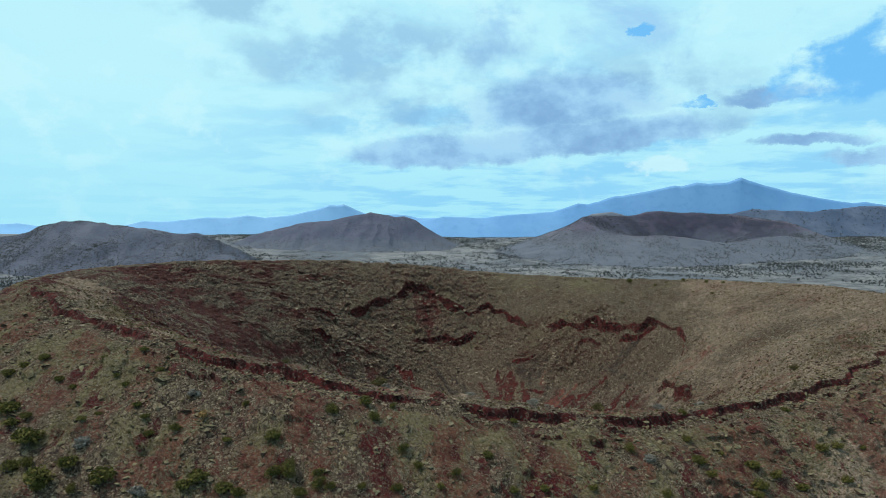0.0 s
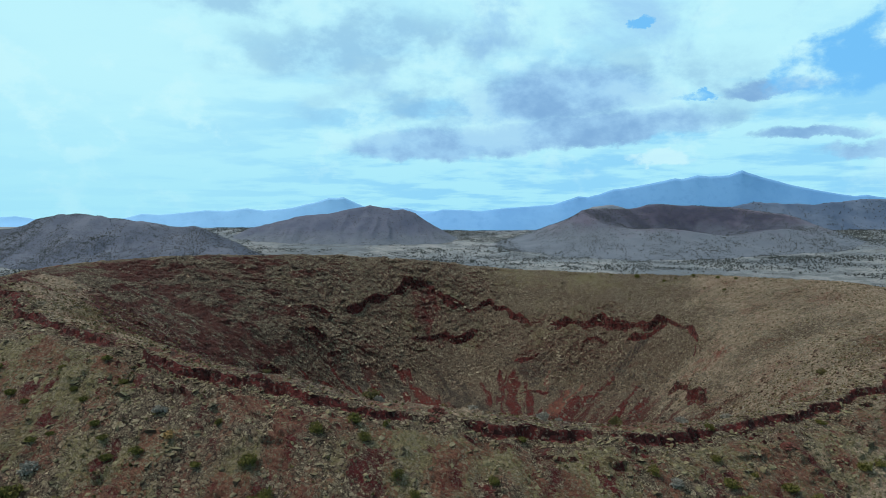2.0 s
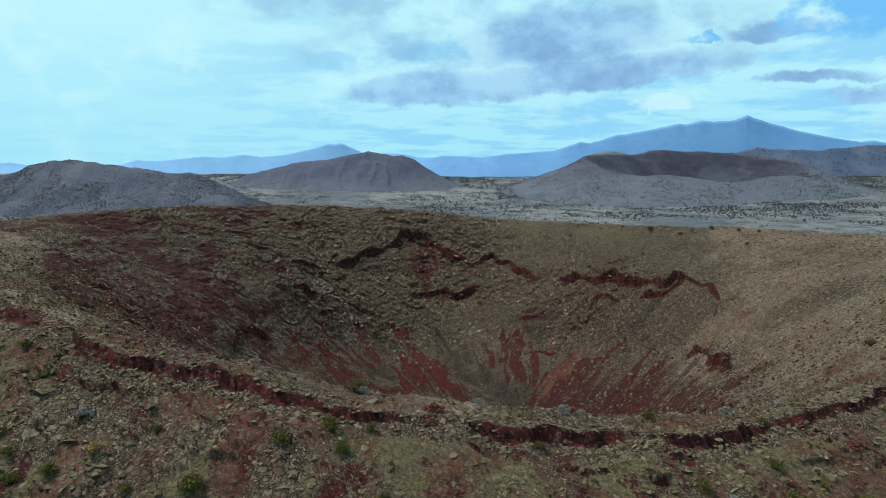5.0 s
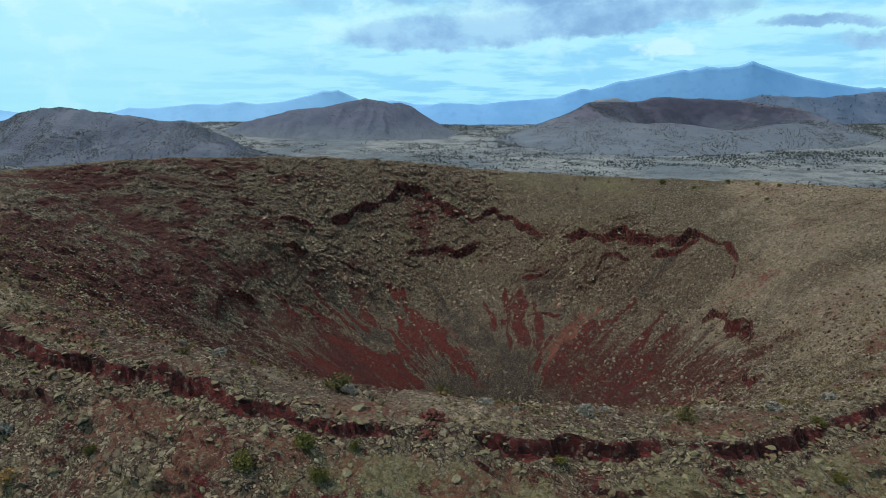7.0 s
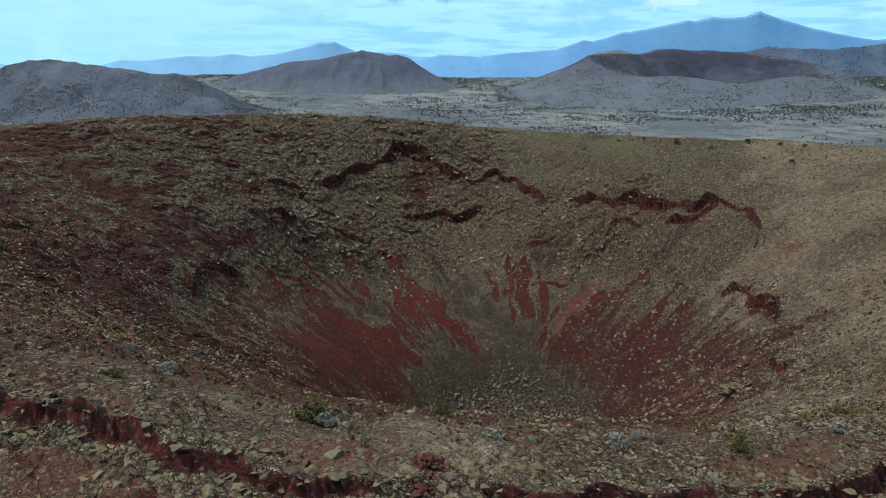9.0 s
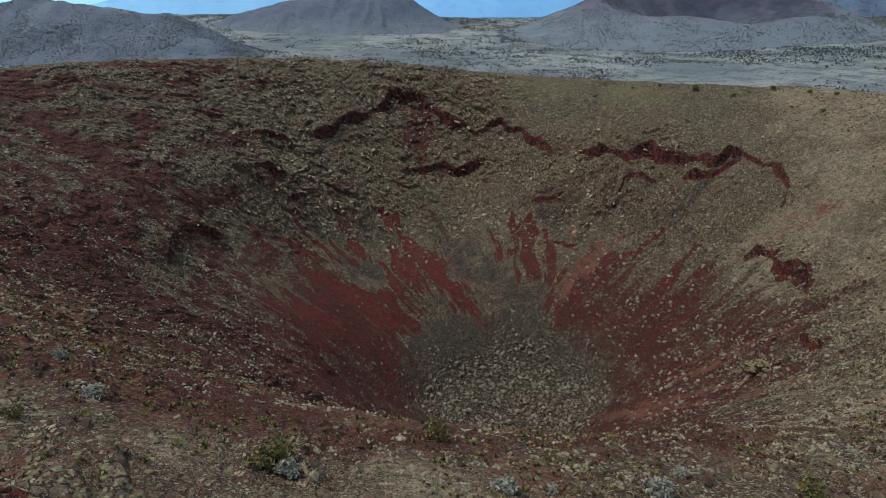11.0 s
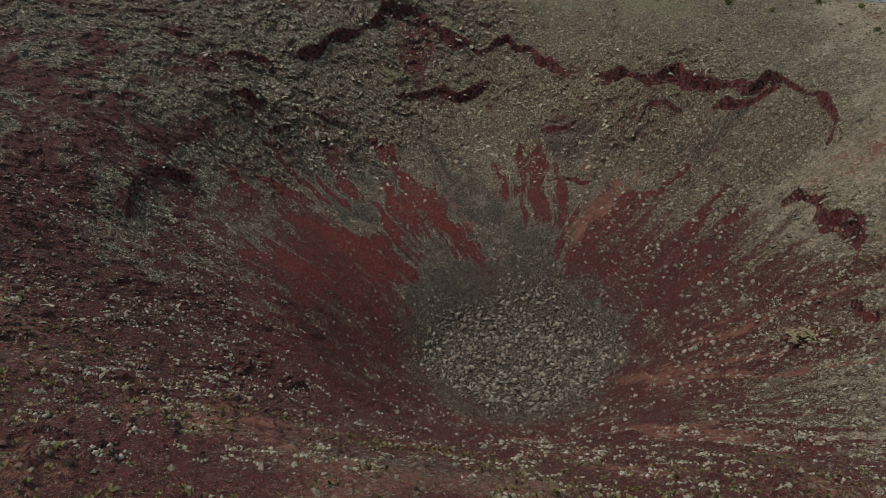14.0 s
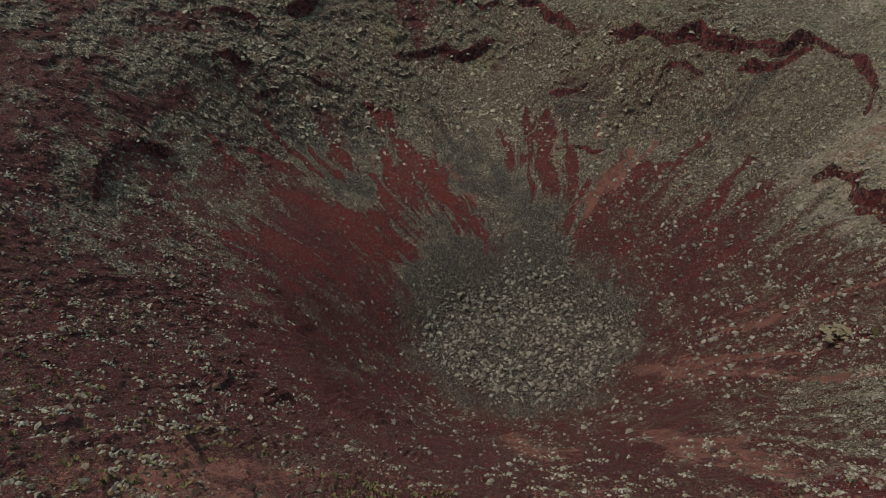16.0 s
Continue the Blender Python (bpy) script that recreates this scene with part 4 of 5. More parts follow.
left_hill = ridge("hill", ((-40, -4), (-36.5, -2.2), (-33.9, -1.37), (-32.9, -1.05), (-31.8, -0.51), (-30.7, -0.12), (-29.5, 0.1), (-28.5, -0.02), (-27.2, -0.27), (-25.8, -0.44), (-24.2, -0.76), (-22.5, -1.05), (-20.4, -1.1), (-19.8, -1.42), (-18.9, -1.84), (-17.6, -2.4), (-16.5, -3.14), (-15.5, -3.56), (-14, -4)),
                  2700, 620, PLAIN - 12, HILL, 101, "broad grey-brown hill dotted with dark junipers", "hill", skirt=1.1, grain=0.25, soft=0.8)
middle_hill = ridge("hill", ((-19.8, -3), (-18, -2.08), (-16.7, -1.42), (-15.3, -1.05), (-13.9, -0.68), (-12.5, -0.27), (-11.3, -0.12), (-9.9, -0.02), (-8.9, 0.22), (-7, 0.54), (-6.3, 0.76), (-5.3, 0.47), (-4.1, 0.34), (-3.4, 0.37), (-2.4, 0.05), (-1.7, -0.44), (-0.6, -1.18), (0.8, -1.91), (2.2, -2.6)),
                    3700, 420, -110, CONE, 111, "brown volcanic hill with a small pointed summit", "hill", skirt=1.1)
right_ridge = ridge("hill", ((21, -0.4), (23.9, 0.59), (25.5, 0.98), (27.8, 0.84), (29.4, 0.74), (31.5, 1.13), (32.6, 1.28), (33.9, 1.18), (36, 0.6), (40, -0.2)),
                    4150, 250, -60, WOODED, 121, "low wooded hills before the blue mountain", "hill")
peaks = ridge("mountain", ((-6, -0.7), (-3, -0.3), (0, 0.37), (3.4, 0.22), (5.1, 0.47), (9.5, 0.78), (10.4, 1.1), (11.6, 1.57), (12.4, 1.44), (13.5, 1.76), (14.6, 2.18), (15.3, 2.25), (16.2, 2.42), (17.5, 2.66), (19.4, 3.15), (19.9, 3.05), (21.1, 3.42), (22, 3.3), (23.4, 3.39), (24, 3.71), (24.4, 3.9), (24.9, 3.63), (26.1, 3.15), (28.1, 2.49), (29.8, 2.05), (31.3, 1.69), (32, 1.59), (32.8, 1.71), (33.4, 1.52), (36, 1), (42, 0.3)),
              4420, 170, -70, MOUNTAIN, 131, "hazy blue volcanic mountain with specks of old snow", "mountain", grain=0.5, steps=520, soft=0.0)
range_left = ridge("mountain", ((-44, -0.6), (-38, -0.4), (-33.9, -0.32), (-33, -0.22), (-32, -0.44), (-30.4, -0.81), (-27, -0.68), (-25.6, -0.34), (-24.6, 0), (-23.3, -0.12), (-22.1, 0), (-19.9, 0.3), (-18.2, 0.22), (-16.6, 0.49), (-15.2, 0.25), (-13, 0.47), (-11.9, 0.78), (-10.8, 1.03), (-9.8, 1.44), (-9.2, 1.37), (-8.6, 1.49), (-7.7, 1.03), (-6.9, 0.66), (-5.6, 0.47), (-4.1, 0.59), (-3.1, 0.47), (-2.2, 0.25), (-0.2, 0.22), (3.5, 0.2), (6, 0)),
                   4560, 120, -70, FAR_RANGE, 141, "long mountain range on the horizon, pale blue with haze", "mountain", grain=0.4, steps=520, soft=0.0)


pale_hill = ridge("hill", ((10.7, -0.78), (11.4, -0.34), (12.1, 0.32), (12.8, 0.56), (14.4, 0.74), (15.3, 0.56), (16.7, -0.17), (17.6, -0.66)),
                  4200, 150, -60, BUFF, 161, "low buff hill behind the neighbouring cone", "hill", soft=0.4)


def cinder_cone():
    """The neighbouring cone: an open crater whose near lip is low."""
    n_a, n_r = 320, 90
    a = np.arange(n_a) * 2 * math.pi / n_a
    s = np.concatenate([np.linspace(0.02, 1.0, 40), 1 + np.geomspace(0.02, 1.35, n_r - 40)])
    aa, ss = np.meshgrid(a, s, indexing="ij")
    cx, cy = 1245.0, 3400.0
    wide = 575 + 45 * np.cos(aa)
    x, y = cx + ss * wide * np.cos(aa), cy + ss * 390 * np.sin(aa)
    back = 0.5 + 0.5 * np.sin(aa)
    top = -22 + 133 * step(0.0, 1.0, back) ** 0.8 - 34 * np.clip(np.cos(aa), 0, 1) ** 2 - 20 * np.clip(-np.cos(aa), 0, 1) ** 3
    top = top + 7 * rough(x, y, 240, 3, 151)
    top = top - 24 * step(0.08, 0.35, -np.cos(aa)) * step(0.3, 0.8, np.sin(aa)) + 16 * np.clip(-np.cos(aa), 0, 1) ** 3
    deg = np.degrees(aa)
    top = top + 15 * np.exp(-((deg - 246) / 13) ** 2) - 20 * np.exp(-((deg - 276) / 15) ** 2) + 12 * np.exp(-((deg - 305) / 12) ** 2)
    floor = -78.0
    inner = floor + (top - floor) * step(0.05, 1.0, ss)
    outer = -172 + (top + 172) * np.exp(-1.25 * (ss - 1)) - 16 * step(1.7, 2.35, ss)
    z = np.where(ss < 1, inner, outer) + 6 * rough(x, y, 110, 4, 152) * step(0, 0.4, ss)
    i, j = np.meshgrid(np.arange(n_a), np.arange(n_r - 1), indexing="ij")
    k = (i + 1) % n_a
    quads = np.stack([i * n_r + j, i * n_r + j + 1, k * n_r + j + 1, k * n_r + j], -1).reshape(-1, 4)
    # mask for the painted shade on the crater's inner walls, in uneven patches
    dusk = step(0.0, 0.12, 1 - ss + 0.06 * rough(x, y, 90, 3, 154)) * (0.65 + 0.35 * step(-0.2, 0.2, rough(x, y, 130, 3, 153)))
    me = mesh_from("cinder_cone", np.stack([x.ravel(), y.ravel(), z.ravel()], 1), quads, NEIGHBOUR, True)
    me.attributes.new("crater_shade", "FLOAT", "POINT").data.foreach_set("value", dusk.ravel().astype(np.float32))
    return tagged(new("cinder_cone", me), "reddish brown cinder cone with a wide open crater", "volcano", kind="structure")


neighbour = cinder_cone()


# ---- stones and low plants, too many to count ----
def keep_where(rng, x, y, chance):
    sel = rng.uniform(0, 1, len(x)) < chance
    return x[sel], y[sel]


def sizes_of(rng, n, lo, hi, power=2.6):
    """Many small ones, few large ones."""
    return lo + (hi - lo) * rng.uniform(0, 1, n) ** power


rng = np.random.default_rng(11)
SMALL_STONES = [stone(rng, 1, 3, 0.6, 0.24) for _ in range(14)]
STONES = [stone(rng, 2, 8, 0.75) for _ in range(10)]
SLABS = [plate(rng) for _ in range(12)]
SMALL_SLABS = [stone(rng, 1, 3, 0.36, 0.24) for _ in range(12)]
TUFTS = [tuft(rng, 9) for _ in range(6)]
def dome(rng):
    """A small uneven dome, one head of a cushion plant."""
    a = np.arange(5) * 1.2566 + rng.uniform(0, 1, 5) * 0.7
    v = [(0.06, 0.03, 0.72)] + [(0.72 * math.cos(q), 0.72 * math.sin(q), 0.46) for q in a] + [(math.cos(q), math.sin(q), -0.2) for q in a]
    v = np.array(v) * (1 + 0.20 * rng.standard_normal((11, 1)))
    f = [(0, 1 + i, 1 + (i + 1) % 5) for i in range(5)]
    for i in range(5):
        j = (i + 1) % 5
        f += [(1 + i, 6 + i, 6 + j), (1 + i, 6 + j, 1 + j)]
    return v, np.array(f)


DOMES = [dome(rng) for _ in range(12)]
LOW_CUSHIONS = [(v * (1, 1, 0.7) * (1 + 0.22 * rng.standard_normal((len(v), 1))), f) for v, f in [stone(rng, 1, 0, 0.8, 0.2) for _ in range(10)]]
CLUMPS = [far_tree(rng) for _ in range(12)]


def outer_slope():
    x, y = strewn(rng, 38000, 202, 338, 118, 232)
    angle, r = polar(x, y)
    d = r - crest(angle)[0]
    x, y = keep_where(rng, x, y, (d > 1.8) * (d < 80) * (0.52 + 0.75 * rough(x, y, 14, 3, 201) + 0.3 * rough(x, y, 4, 2, 202)))
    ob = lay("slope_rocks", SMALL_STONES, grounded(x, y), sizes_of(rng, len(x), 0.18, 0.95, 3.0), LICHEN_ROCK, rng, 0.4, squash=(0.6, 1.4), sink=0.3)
    tagged(ob, "lichen-covered lava rocks strewn over the outer slope", "rocks", kind="stuff")
    x, y = strewn(rng, 16000, 198, 342, 118, 262)
    angle, r = polar(x, y)
    d = r - crest(angle)[0]
    x, y = keep_where(rng, x, y, (d > 3) * (d < 90) * (0.30 + 0.8 * rough(x, y, 12, 3, 203)))
    ob = lay("slope_grass", TUFTS, grounded(x, y), sizes_of(rng, len(x), 0.3, 0.75), OLIVE_TUFT, rng, 0.12)
    tagged(ob, "olive and yellowish grass tufts on the outer slope", "grass", kind="stuff")


def crater_walls():
    x, y = strewn(rng, 45000, 26, 238, 62, 190)
    angle, r = polar(x, y)
    d = r - crest(angle)[0]
    thick = 0.46 + 0.7 * rough(x, y, 13, 3, 211)
    x, y = keep_where(rng, x, y, (d < 4) * thick * step(66, 96, r + 12 * rough(x, y, 9, 3, 212)) * (1 - 0.75 * bearing_in(angle + 0.22 * rough(x, y, 25, 3, 98), 36, 84, 30) * step(132, 156, r)) * bearing_in(angle, 48, 250, 44))
    angle, r = polar(x, y)
    far = bearing_in(angle, 52, 140, 20)
    left = rng.uniform(0, 1, len(x)) < bearing_in(angle, 150, 255, 70) * 0.55
    s = sizes_of(rng, len(x), 0.28, 1.25, 3.4) * (0.85 + 0.2 * far) * (1 - 0.30 * bearing_in(angle, 150, 245, 30))
    p = grounded(x, y)
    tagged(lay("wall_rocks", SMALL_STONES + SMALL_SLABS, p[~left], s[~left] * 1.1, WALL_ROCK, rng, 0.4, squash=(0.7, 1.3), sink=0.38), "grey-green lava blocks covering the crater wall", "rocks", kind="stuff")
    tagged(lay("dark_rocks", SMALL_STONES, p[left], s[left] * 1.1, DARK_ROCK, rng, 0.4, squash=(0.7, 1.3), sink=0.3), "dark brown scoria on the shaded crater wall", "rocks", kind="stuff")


def right_slope():
    x, y = strewn(rng, 21000, -52, 70, 86, 196)
    x, y = keep_where(rng, x, y, 0.36 + 0.8 * rough(x, y, 14, 3, 221))
    tagged(lay("dry_grass", TUFTS, grounded(x, y), sizes_of(rng, len(x), 0.28, 0.8), STRAW_TUFT, rng, 0.12), "straw-coloured grass tufts on the gentle crater shoulder", "grass", kind="stuff")
    x, y = strewn(rng, 9000, -48, 64, 84, 190)
    x, y = keep_where(rng, x, y, 0.30 + 0.8 * rough(x, y, 10, 3, 222))
    tagged(lay("shoulder_rocks", SMALL_STONES, grounded(x, y), sizes_of(rng, len(x), 0.22, 0.8), LICHEN_ROCK, rng, 0.4, sink=0.2), "small lichen-covered stones among dry grass", "rocks", kind="stuff")


def shoulder_scrub():
    x, y = strewn(rng, 9000, -54, 74, 84, 200)
    x, y = keep_where(rng, x, y, 0.45 + 0.8 * rough(x, y, 11, 3, 226))
    tagged(lay("brown_scrub", LOW_CUSHIONS, grounded(x, y), sizes_of(rng, len(x), 0.18, 0.62, 2.2), BROWN_SCRUB, rng, 0.2), "low brown and olive scrub on the crater shoulder", "scrub", kind="stuff")


def loose_rocks():
    """Single blocks, large enough to be told apart, on the outer slope and by the rim."""
    kinds = [mesh_from("lava_rock", *k, LOOSE_ROCK) for k in STONES]
    made = 0
    while made < 240:
        a = radians(rng.uniform(206, 336))
        d = rng.uniform(3.5, 52) if made % 4 else -rng.uniform(1.5, 22)
        r = float(crest(np.array([a]))[0][0]) + d
        px, py = CENTRE[0] + r * math.cos(a), CENTRE[1] + r * math.sin(a)
        s = 0.40 + 0.85 * rng.uniform(0, 1) ** 3.0
        ob = new("lava_rock", kinds[made % len(kinds)])
        ob.matrix_basis = pose(px, py, float(height(np.array([px]), np.array([py]))[0]) - 0.05 * s, *rng.uniform(-22, 22, 2), rng.uniform(0, 360)) @ Matrix.Diagonal((s * rng.uniform(0.8, 1.3), s, s * 0.7, 1))
        tagged(ob, "grey-green lichen-covered lava block on the cinder slope", "rock", "loose lava blocks")
        made += 1


def left_crest():
    """Bright dry grass along the high left part of the crest."""
    x, y = strewn(rng, 5200, 192, 242, 124, 172)
    angle, r = polar(x, y)
    x, y = keep_where(rng, x, y, (r < crest(angle)[0] - 1) * (0.55 + 0.7 * rough(x, y, 9, 3, 225)))
    tagged(lay("crest_grass", TUFTS, grounded(x, y), sizes_of(rng, len(x), 0.28, 0.8), STRAW_TUFT, rng, 0.12), "yellowish dry grass along the high crest", "grass", kind="stuff")


def near_inside():
    cx, cy = strewn(rng, 3500, 176, 382, 50, 146)
    angle, r = polar(cx, cy)
    d = r - crest(angle)[0]
    strands = rough((angle + 0.03 * bumps(r / 9, angle * 9, 7)) * 50, r / 6, 1.0, 3, 231)
    cx, cy = keep_where(rng, cx, cy, (d < -1) * (1 - 0.8 * step(-24, -10, d)) * step(46, 92, r) * (1 - 0.4 * bearing_in(angle, 232, 292, 16) * step(86, 66, r) + 1.1 * bearing_in(angle, 268, 352, 16) * step(54, 66, r)) * (0.42 + 0.6 * strands + 0.75 * rough(cx, cy, 14, 3, 232)))
    n = rng.integers(4, 24, len(cx))
    wide = np.repeat(rng.uniform(0.25, 0.8, len(cx)), n)
    x, y = np.repeat(cx, n) + rng.normal(0, 1, n.sum()) * wide * 1.4, np.repeat(cy, n) + rng.normal(0, 1, n.sum()) * wide * 0.8
    tagged(lay("pale_cushions", DOMES, grounded(x, y), sizes_of(rng, len(x), 0.10, 0.34, 1.5), PALE_TUFT, rng, 0.35, smooth=True), "pale dry cushion plants clustered on red-brown cinder", "plants", kind="stuff")
    x, y = strewn(rng, 9000, 178, 350, 56, 150)
    angle, r = polar(x, y)
    x, y = keep_where(rng, x, y, (r < crest(angle)[0] - 2) * step(54, 84, r) * (0.26 + 0.9 * rough(x, y, 7, 3, 235)))
    tagged(lay("dark_scrub", LOW_CUSHIONS, grounded(x, y), sizes_of(rng, len(x), 0.22, 0.75, 1.8), DARK_SCRUB, rng, 0.35), "dark brown dead scrub on the inner slope", "scrub", kind="stuff")
    x, y = strewn(rng, 20000, 205, 340, 92, 160)
    angle, r = polar(x, y)
    x, y = keep_where(rng, x, y, (r < crest(angle)[0] - 1) * (0.32 + 0.8 * rough(x, y, 10, 3, 233)))
    tagged(lay("olive_grass", TUFTS, grounded(x, y), sizes_of(rng, len(x), 0.28, 0.75), OLIVE_TUFT, rng, 0.12), "olive and yellow-green tufts inside the near rim", "grass", kind="stuff")
    x, y = strewn(rng, 4800, 196, 346, 70, 160)
    angle, r = polar(x, y)
    x, y = keep_where(rng, x, y, (r < crest(angle)[0]) * (0.45 + 0.6 * rough(x, y, 8, 3, 234)))
    tagged(lay("scoria_bits", SMALL_STONES, grounded(x, y), sizes_of(rng, len(x), 0.18, 0.6), DARK_ROCK, rng, 0.4, sink=0.15), "dark red-brown scoria pieces on the inner slope", "rocks", kind="stuff")


def funnel():
    x, y = strewn(rng, 25000, 0, 360, 20, 96)
    angle, r = polar(x, y)
    strands = rough(angle * 46, r / 16, 1.0, 4, 241)
    more = 0.5 * bearing_in(angle, 58, 142, 14) + 0.75 * bearing_in(angle, -40, 56, 18) * step(34, 46, r) + 0.8 * step(44, 26, r)
    x, y = keep_where(rng, x, y, 0.18 + 0.6 * strands + more * 0.6)
    angle, r = polar(x, y)
    tagged(lay("talus", SMALL_STONES, grounded(x, y), sizes_of(rng, len(x), 0.10, 0.62, 3.0) * (1 + 0.6 * bearing_in(angle, -40, 66, 20) * step(36, 50, r)), TALUS, rng, 0.5), "grey talus stones rolled down the red funnel", "stones", kind="stuff")


def crater_floor():
    """Boulders: the largest are things of their own, the rest is joined."""
    x, y = strewn(rng, 9000, 0, 360, 0, 48)
    x, y = keep_where(rng, x, y, step(29, 18, np.hypot((x - HEAP[0]) / 1.2, y - HEAP[1]) + 5 * rough(x, y, 8, 3, 251)) + 0.05)
    tagged(lay("floor_rubble", SMALL_STONES, grounded(x, y), sizes_of(rng, len(x), 0.24, 1.0, 2.0), TALUS, rng, 0.6), "heaped grey rubble on the crater floor", "rubble", kind="stuff")
    kinds = [mesh_from("boulder", *k, BOULDER) for k in STONES]
    made = 0
    while made < 280:
        a, r = rng.uniform(0, 6.283), 25 * rng.uniform(0, 1) ** 0.55
        px, py = HEAP[0] + 1.2 * r * math.cos(a), HEAP[1] + r * math.sin(a)
        if made % 7 == 0:
            a, r = radians(rng.uniform(66, 80)), rng.uniform(30, 56)
            px, py = CENTRE[0] + r * math.cos(a), CENTRE[1] + r * math.sin(a)
        s = (0.45 + 1.25 * rng.uniform(0, 1) ** 2.4) * (0.6 if made % 7 == 0 else 1.0)
        ob = new("boulder", kinds[made % len(kinds)])
        ob.matrix_basis = pose(px, py, float(height(np.array([px]), np.array([py]))[0]) + 0.22 * s, *rng.uniform(-25, 25, 2), rng.uniform(0, 360)) @ Matrix.Diagonal((s, s, s * 0.9, 1))
        tagged(ob, "angular grey boulder lying on the crater floor", "boulder", "boulders on the crater floor")
        made += 1


outer_slope()
crater_walls()
right_slope()
shoulder_scrub()
loose_rocks()
left_crest()
near_inside()
funnel()
crater_floor()


# ---- the broken rim and the inner scarps ----
def spatter_rim():
    """A ledge of welded spatter: big slabs along the near crest over smaller blocks."""
    a = np.radians(rng.uniform(203, 341, 3200))
    r = crest(a)[0] + np.where(rng.uniform(0, 1, len(a)) < 0.6, -np.abs(rng.normal(0, 3.0, len(a))), rng.normal(2.8, 1.0, len(a)))
    x, y = CENTRE[0] + r * np.cos(a), CENTRE[1] + r * np.sin(a)
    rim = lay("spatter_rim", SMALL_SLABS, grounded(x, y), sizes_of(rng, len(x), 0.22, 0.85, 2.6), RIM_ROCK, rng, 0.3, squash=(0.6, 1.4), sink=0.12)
    tagged(rim, "broken ledge of dark red welded spatter with lichen on top", "rock ledge", kind="structure")
    kinds = [mesh_from("slab", *k, SLAB) for k in SLABS]
    for i in range(295):
        a = radians(206 + 132 * (i + rng.uniform(-0.4, 0.4)) / 295)
        r = float(crest(np.array([a]))[0][0]) + rng.normal(0.35, 0.7)
        x, y = CENTRE[0] + r * math.cos(a), CENTRE[1] + r * math.sin(a)
        s = 0.30 + 0.62 * rng.uniform(0, 1) ** 2.2
        z = float(height(np.array([x - 1.6 * math.cos(a)]), np.array([y - 1.6 * math.sin(a)]))[0])
        part("slab", kinds[i % len(kinds)], rim, pose(x, y, z - 0.02 * s, *rng.normal(0, 7, 2), rng.uniform(0, 360)) @ Matrix.Diagonal((s, s, s * rng.uniform(0.8, 1.8), 1)))


def inner_scarps():
    """Blocks along the lips of the slumped scarps."""
    px, py, ps = [], [], []
    for h, reach, line in SCARPS:
        for (ax, ay), (bx, by) in zip(line[:-1], line[1:]):
            n = int(math.hypot(bx - ax, by - ay) * 2.2)
            t = rng.uniform(0, 1, n)
            off = rng.normal(3.0, 1.6, n)
            ux, uy = ax - CENTRE[0], ay - CENTRE[1]
            k = math.hypot(ux, uy)
            px.append(ax + t * (bx - ax) + off * ux / k)
            py.append(ay + t * (by - ay) + off * uy / k)
            ps.append(sizes_of(rng, n, 0.22, 0.4 + 0.16 * h, 2.2))
    x, y, s = np.concatenate(px), np.concatenate(py), np.concatenate(ps)
    ob = lay("scarp_blocks", SMALL_STONES, grounded(x, y), s, LICHEN_ROCK, rng, 0.4, sink=0.1)
    tagged(ob, "blocks along the lips of slumped lava scarps", "rocks", kind="stuff")


def outcrop(name, x, y, wide, tall, mat, n, label):
    """A knob of welded blocks, each a piece of its own."""
    root = new(name)
    root.location = (x, y, float(height(np.array([x]), np.array([y]))[0]))
    kinds = [mesh_from("block", *stone(rng, 2, 8, 0.8), mat) for _ in range(5)]
    for i in range(n):
        a, q = rng.uniform(0, 6.283), rng.uniform(0, 1)
        s = wide * rng.uniform(0.07, 0.20)
        part("block", kinds[i % 5], root, pose(math.cos(a) * q * wide * 0.8, math.sin(a) * q * wide * 0.8, (1 - q) * tall * 0.7 + rng.uniform(-0.1, 0.2), *rng.uniform(-30, 30, 2), rng.uniform(0, 360)) @ Matrix.Diagonal((s * 1.2, s, s * 0.75, 1)))
    return tagged(root, label, "rock outcrop")


spatter_rim()
inner_scarps()
outcrop("red_outcrop", -2.2, 145.6, 2.8, 1.9, RED_ROCK, 90, "pinkish red spatter knob on the broken rim")
outcrop("rock_outcrop", -3.0, 142.2, 2.2, 0.9, RED_ROCK, 50, "red crumbling lava blocks below the rim")
outcrop("rock_outcrop", 75.5, 157.0, 2.6, 1.4, RED_ROCK, 60, "rust-brown lava outcrop on the outer slope")
outcrop("rock_outcrop", 85.5, 257.0, 5.6, 2.6, SLAB, 110, "overhanging grey lava outcrop in the crater wall")
outcrop("rock_outcrop", -10.5, 441.0, 3.6, 3.0, SLAB, 60, "dark lava knob standing over the far scarp")
outcrop("rock_outcrop", 50.5, 412.5, 2.6, 3.4, SLAB, 50, "upright lava block at the end of the scarp")


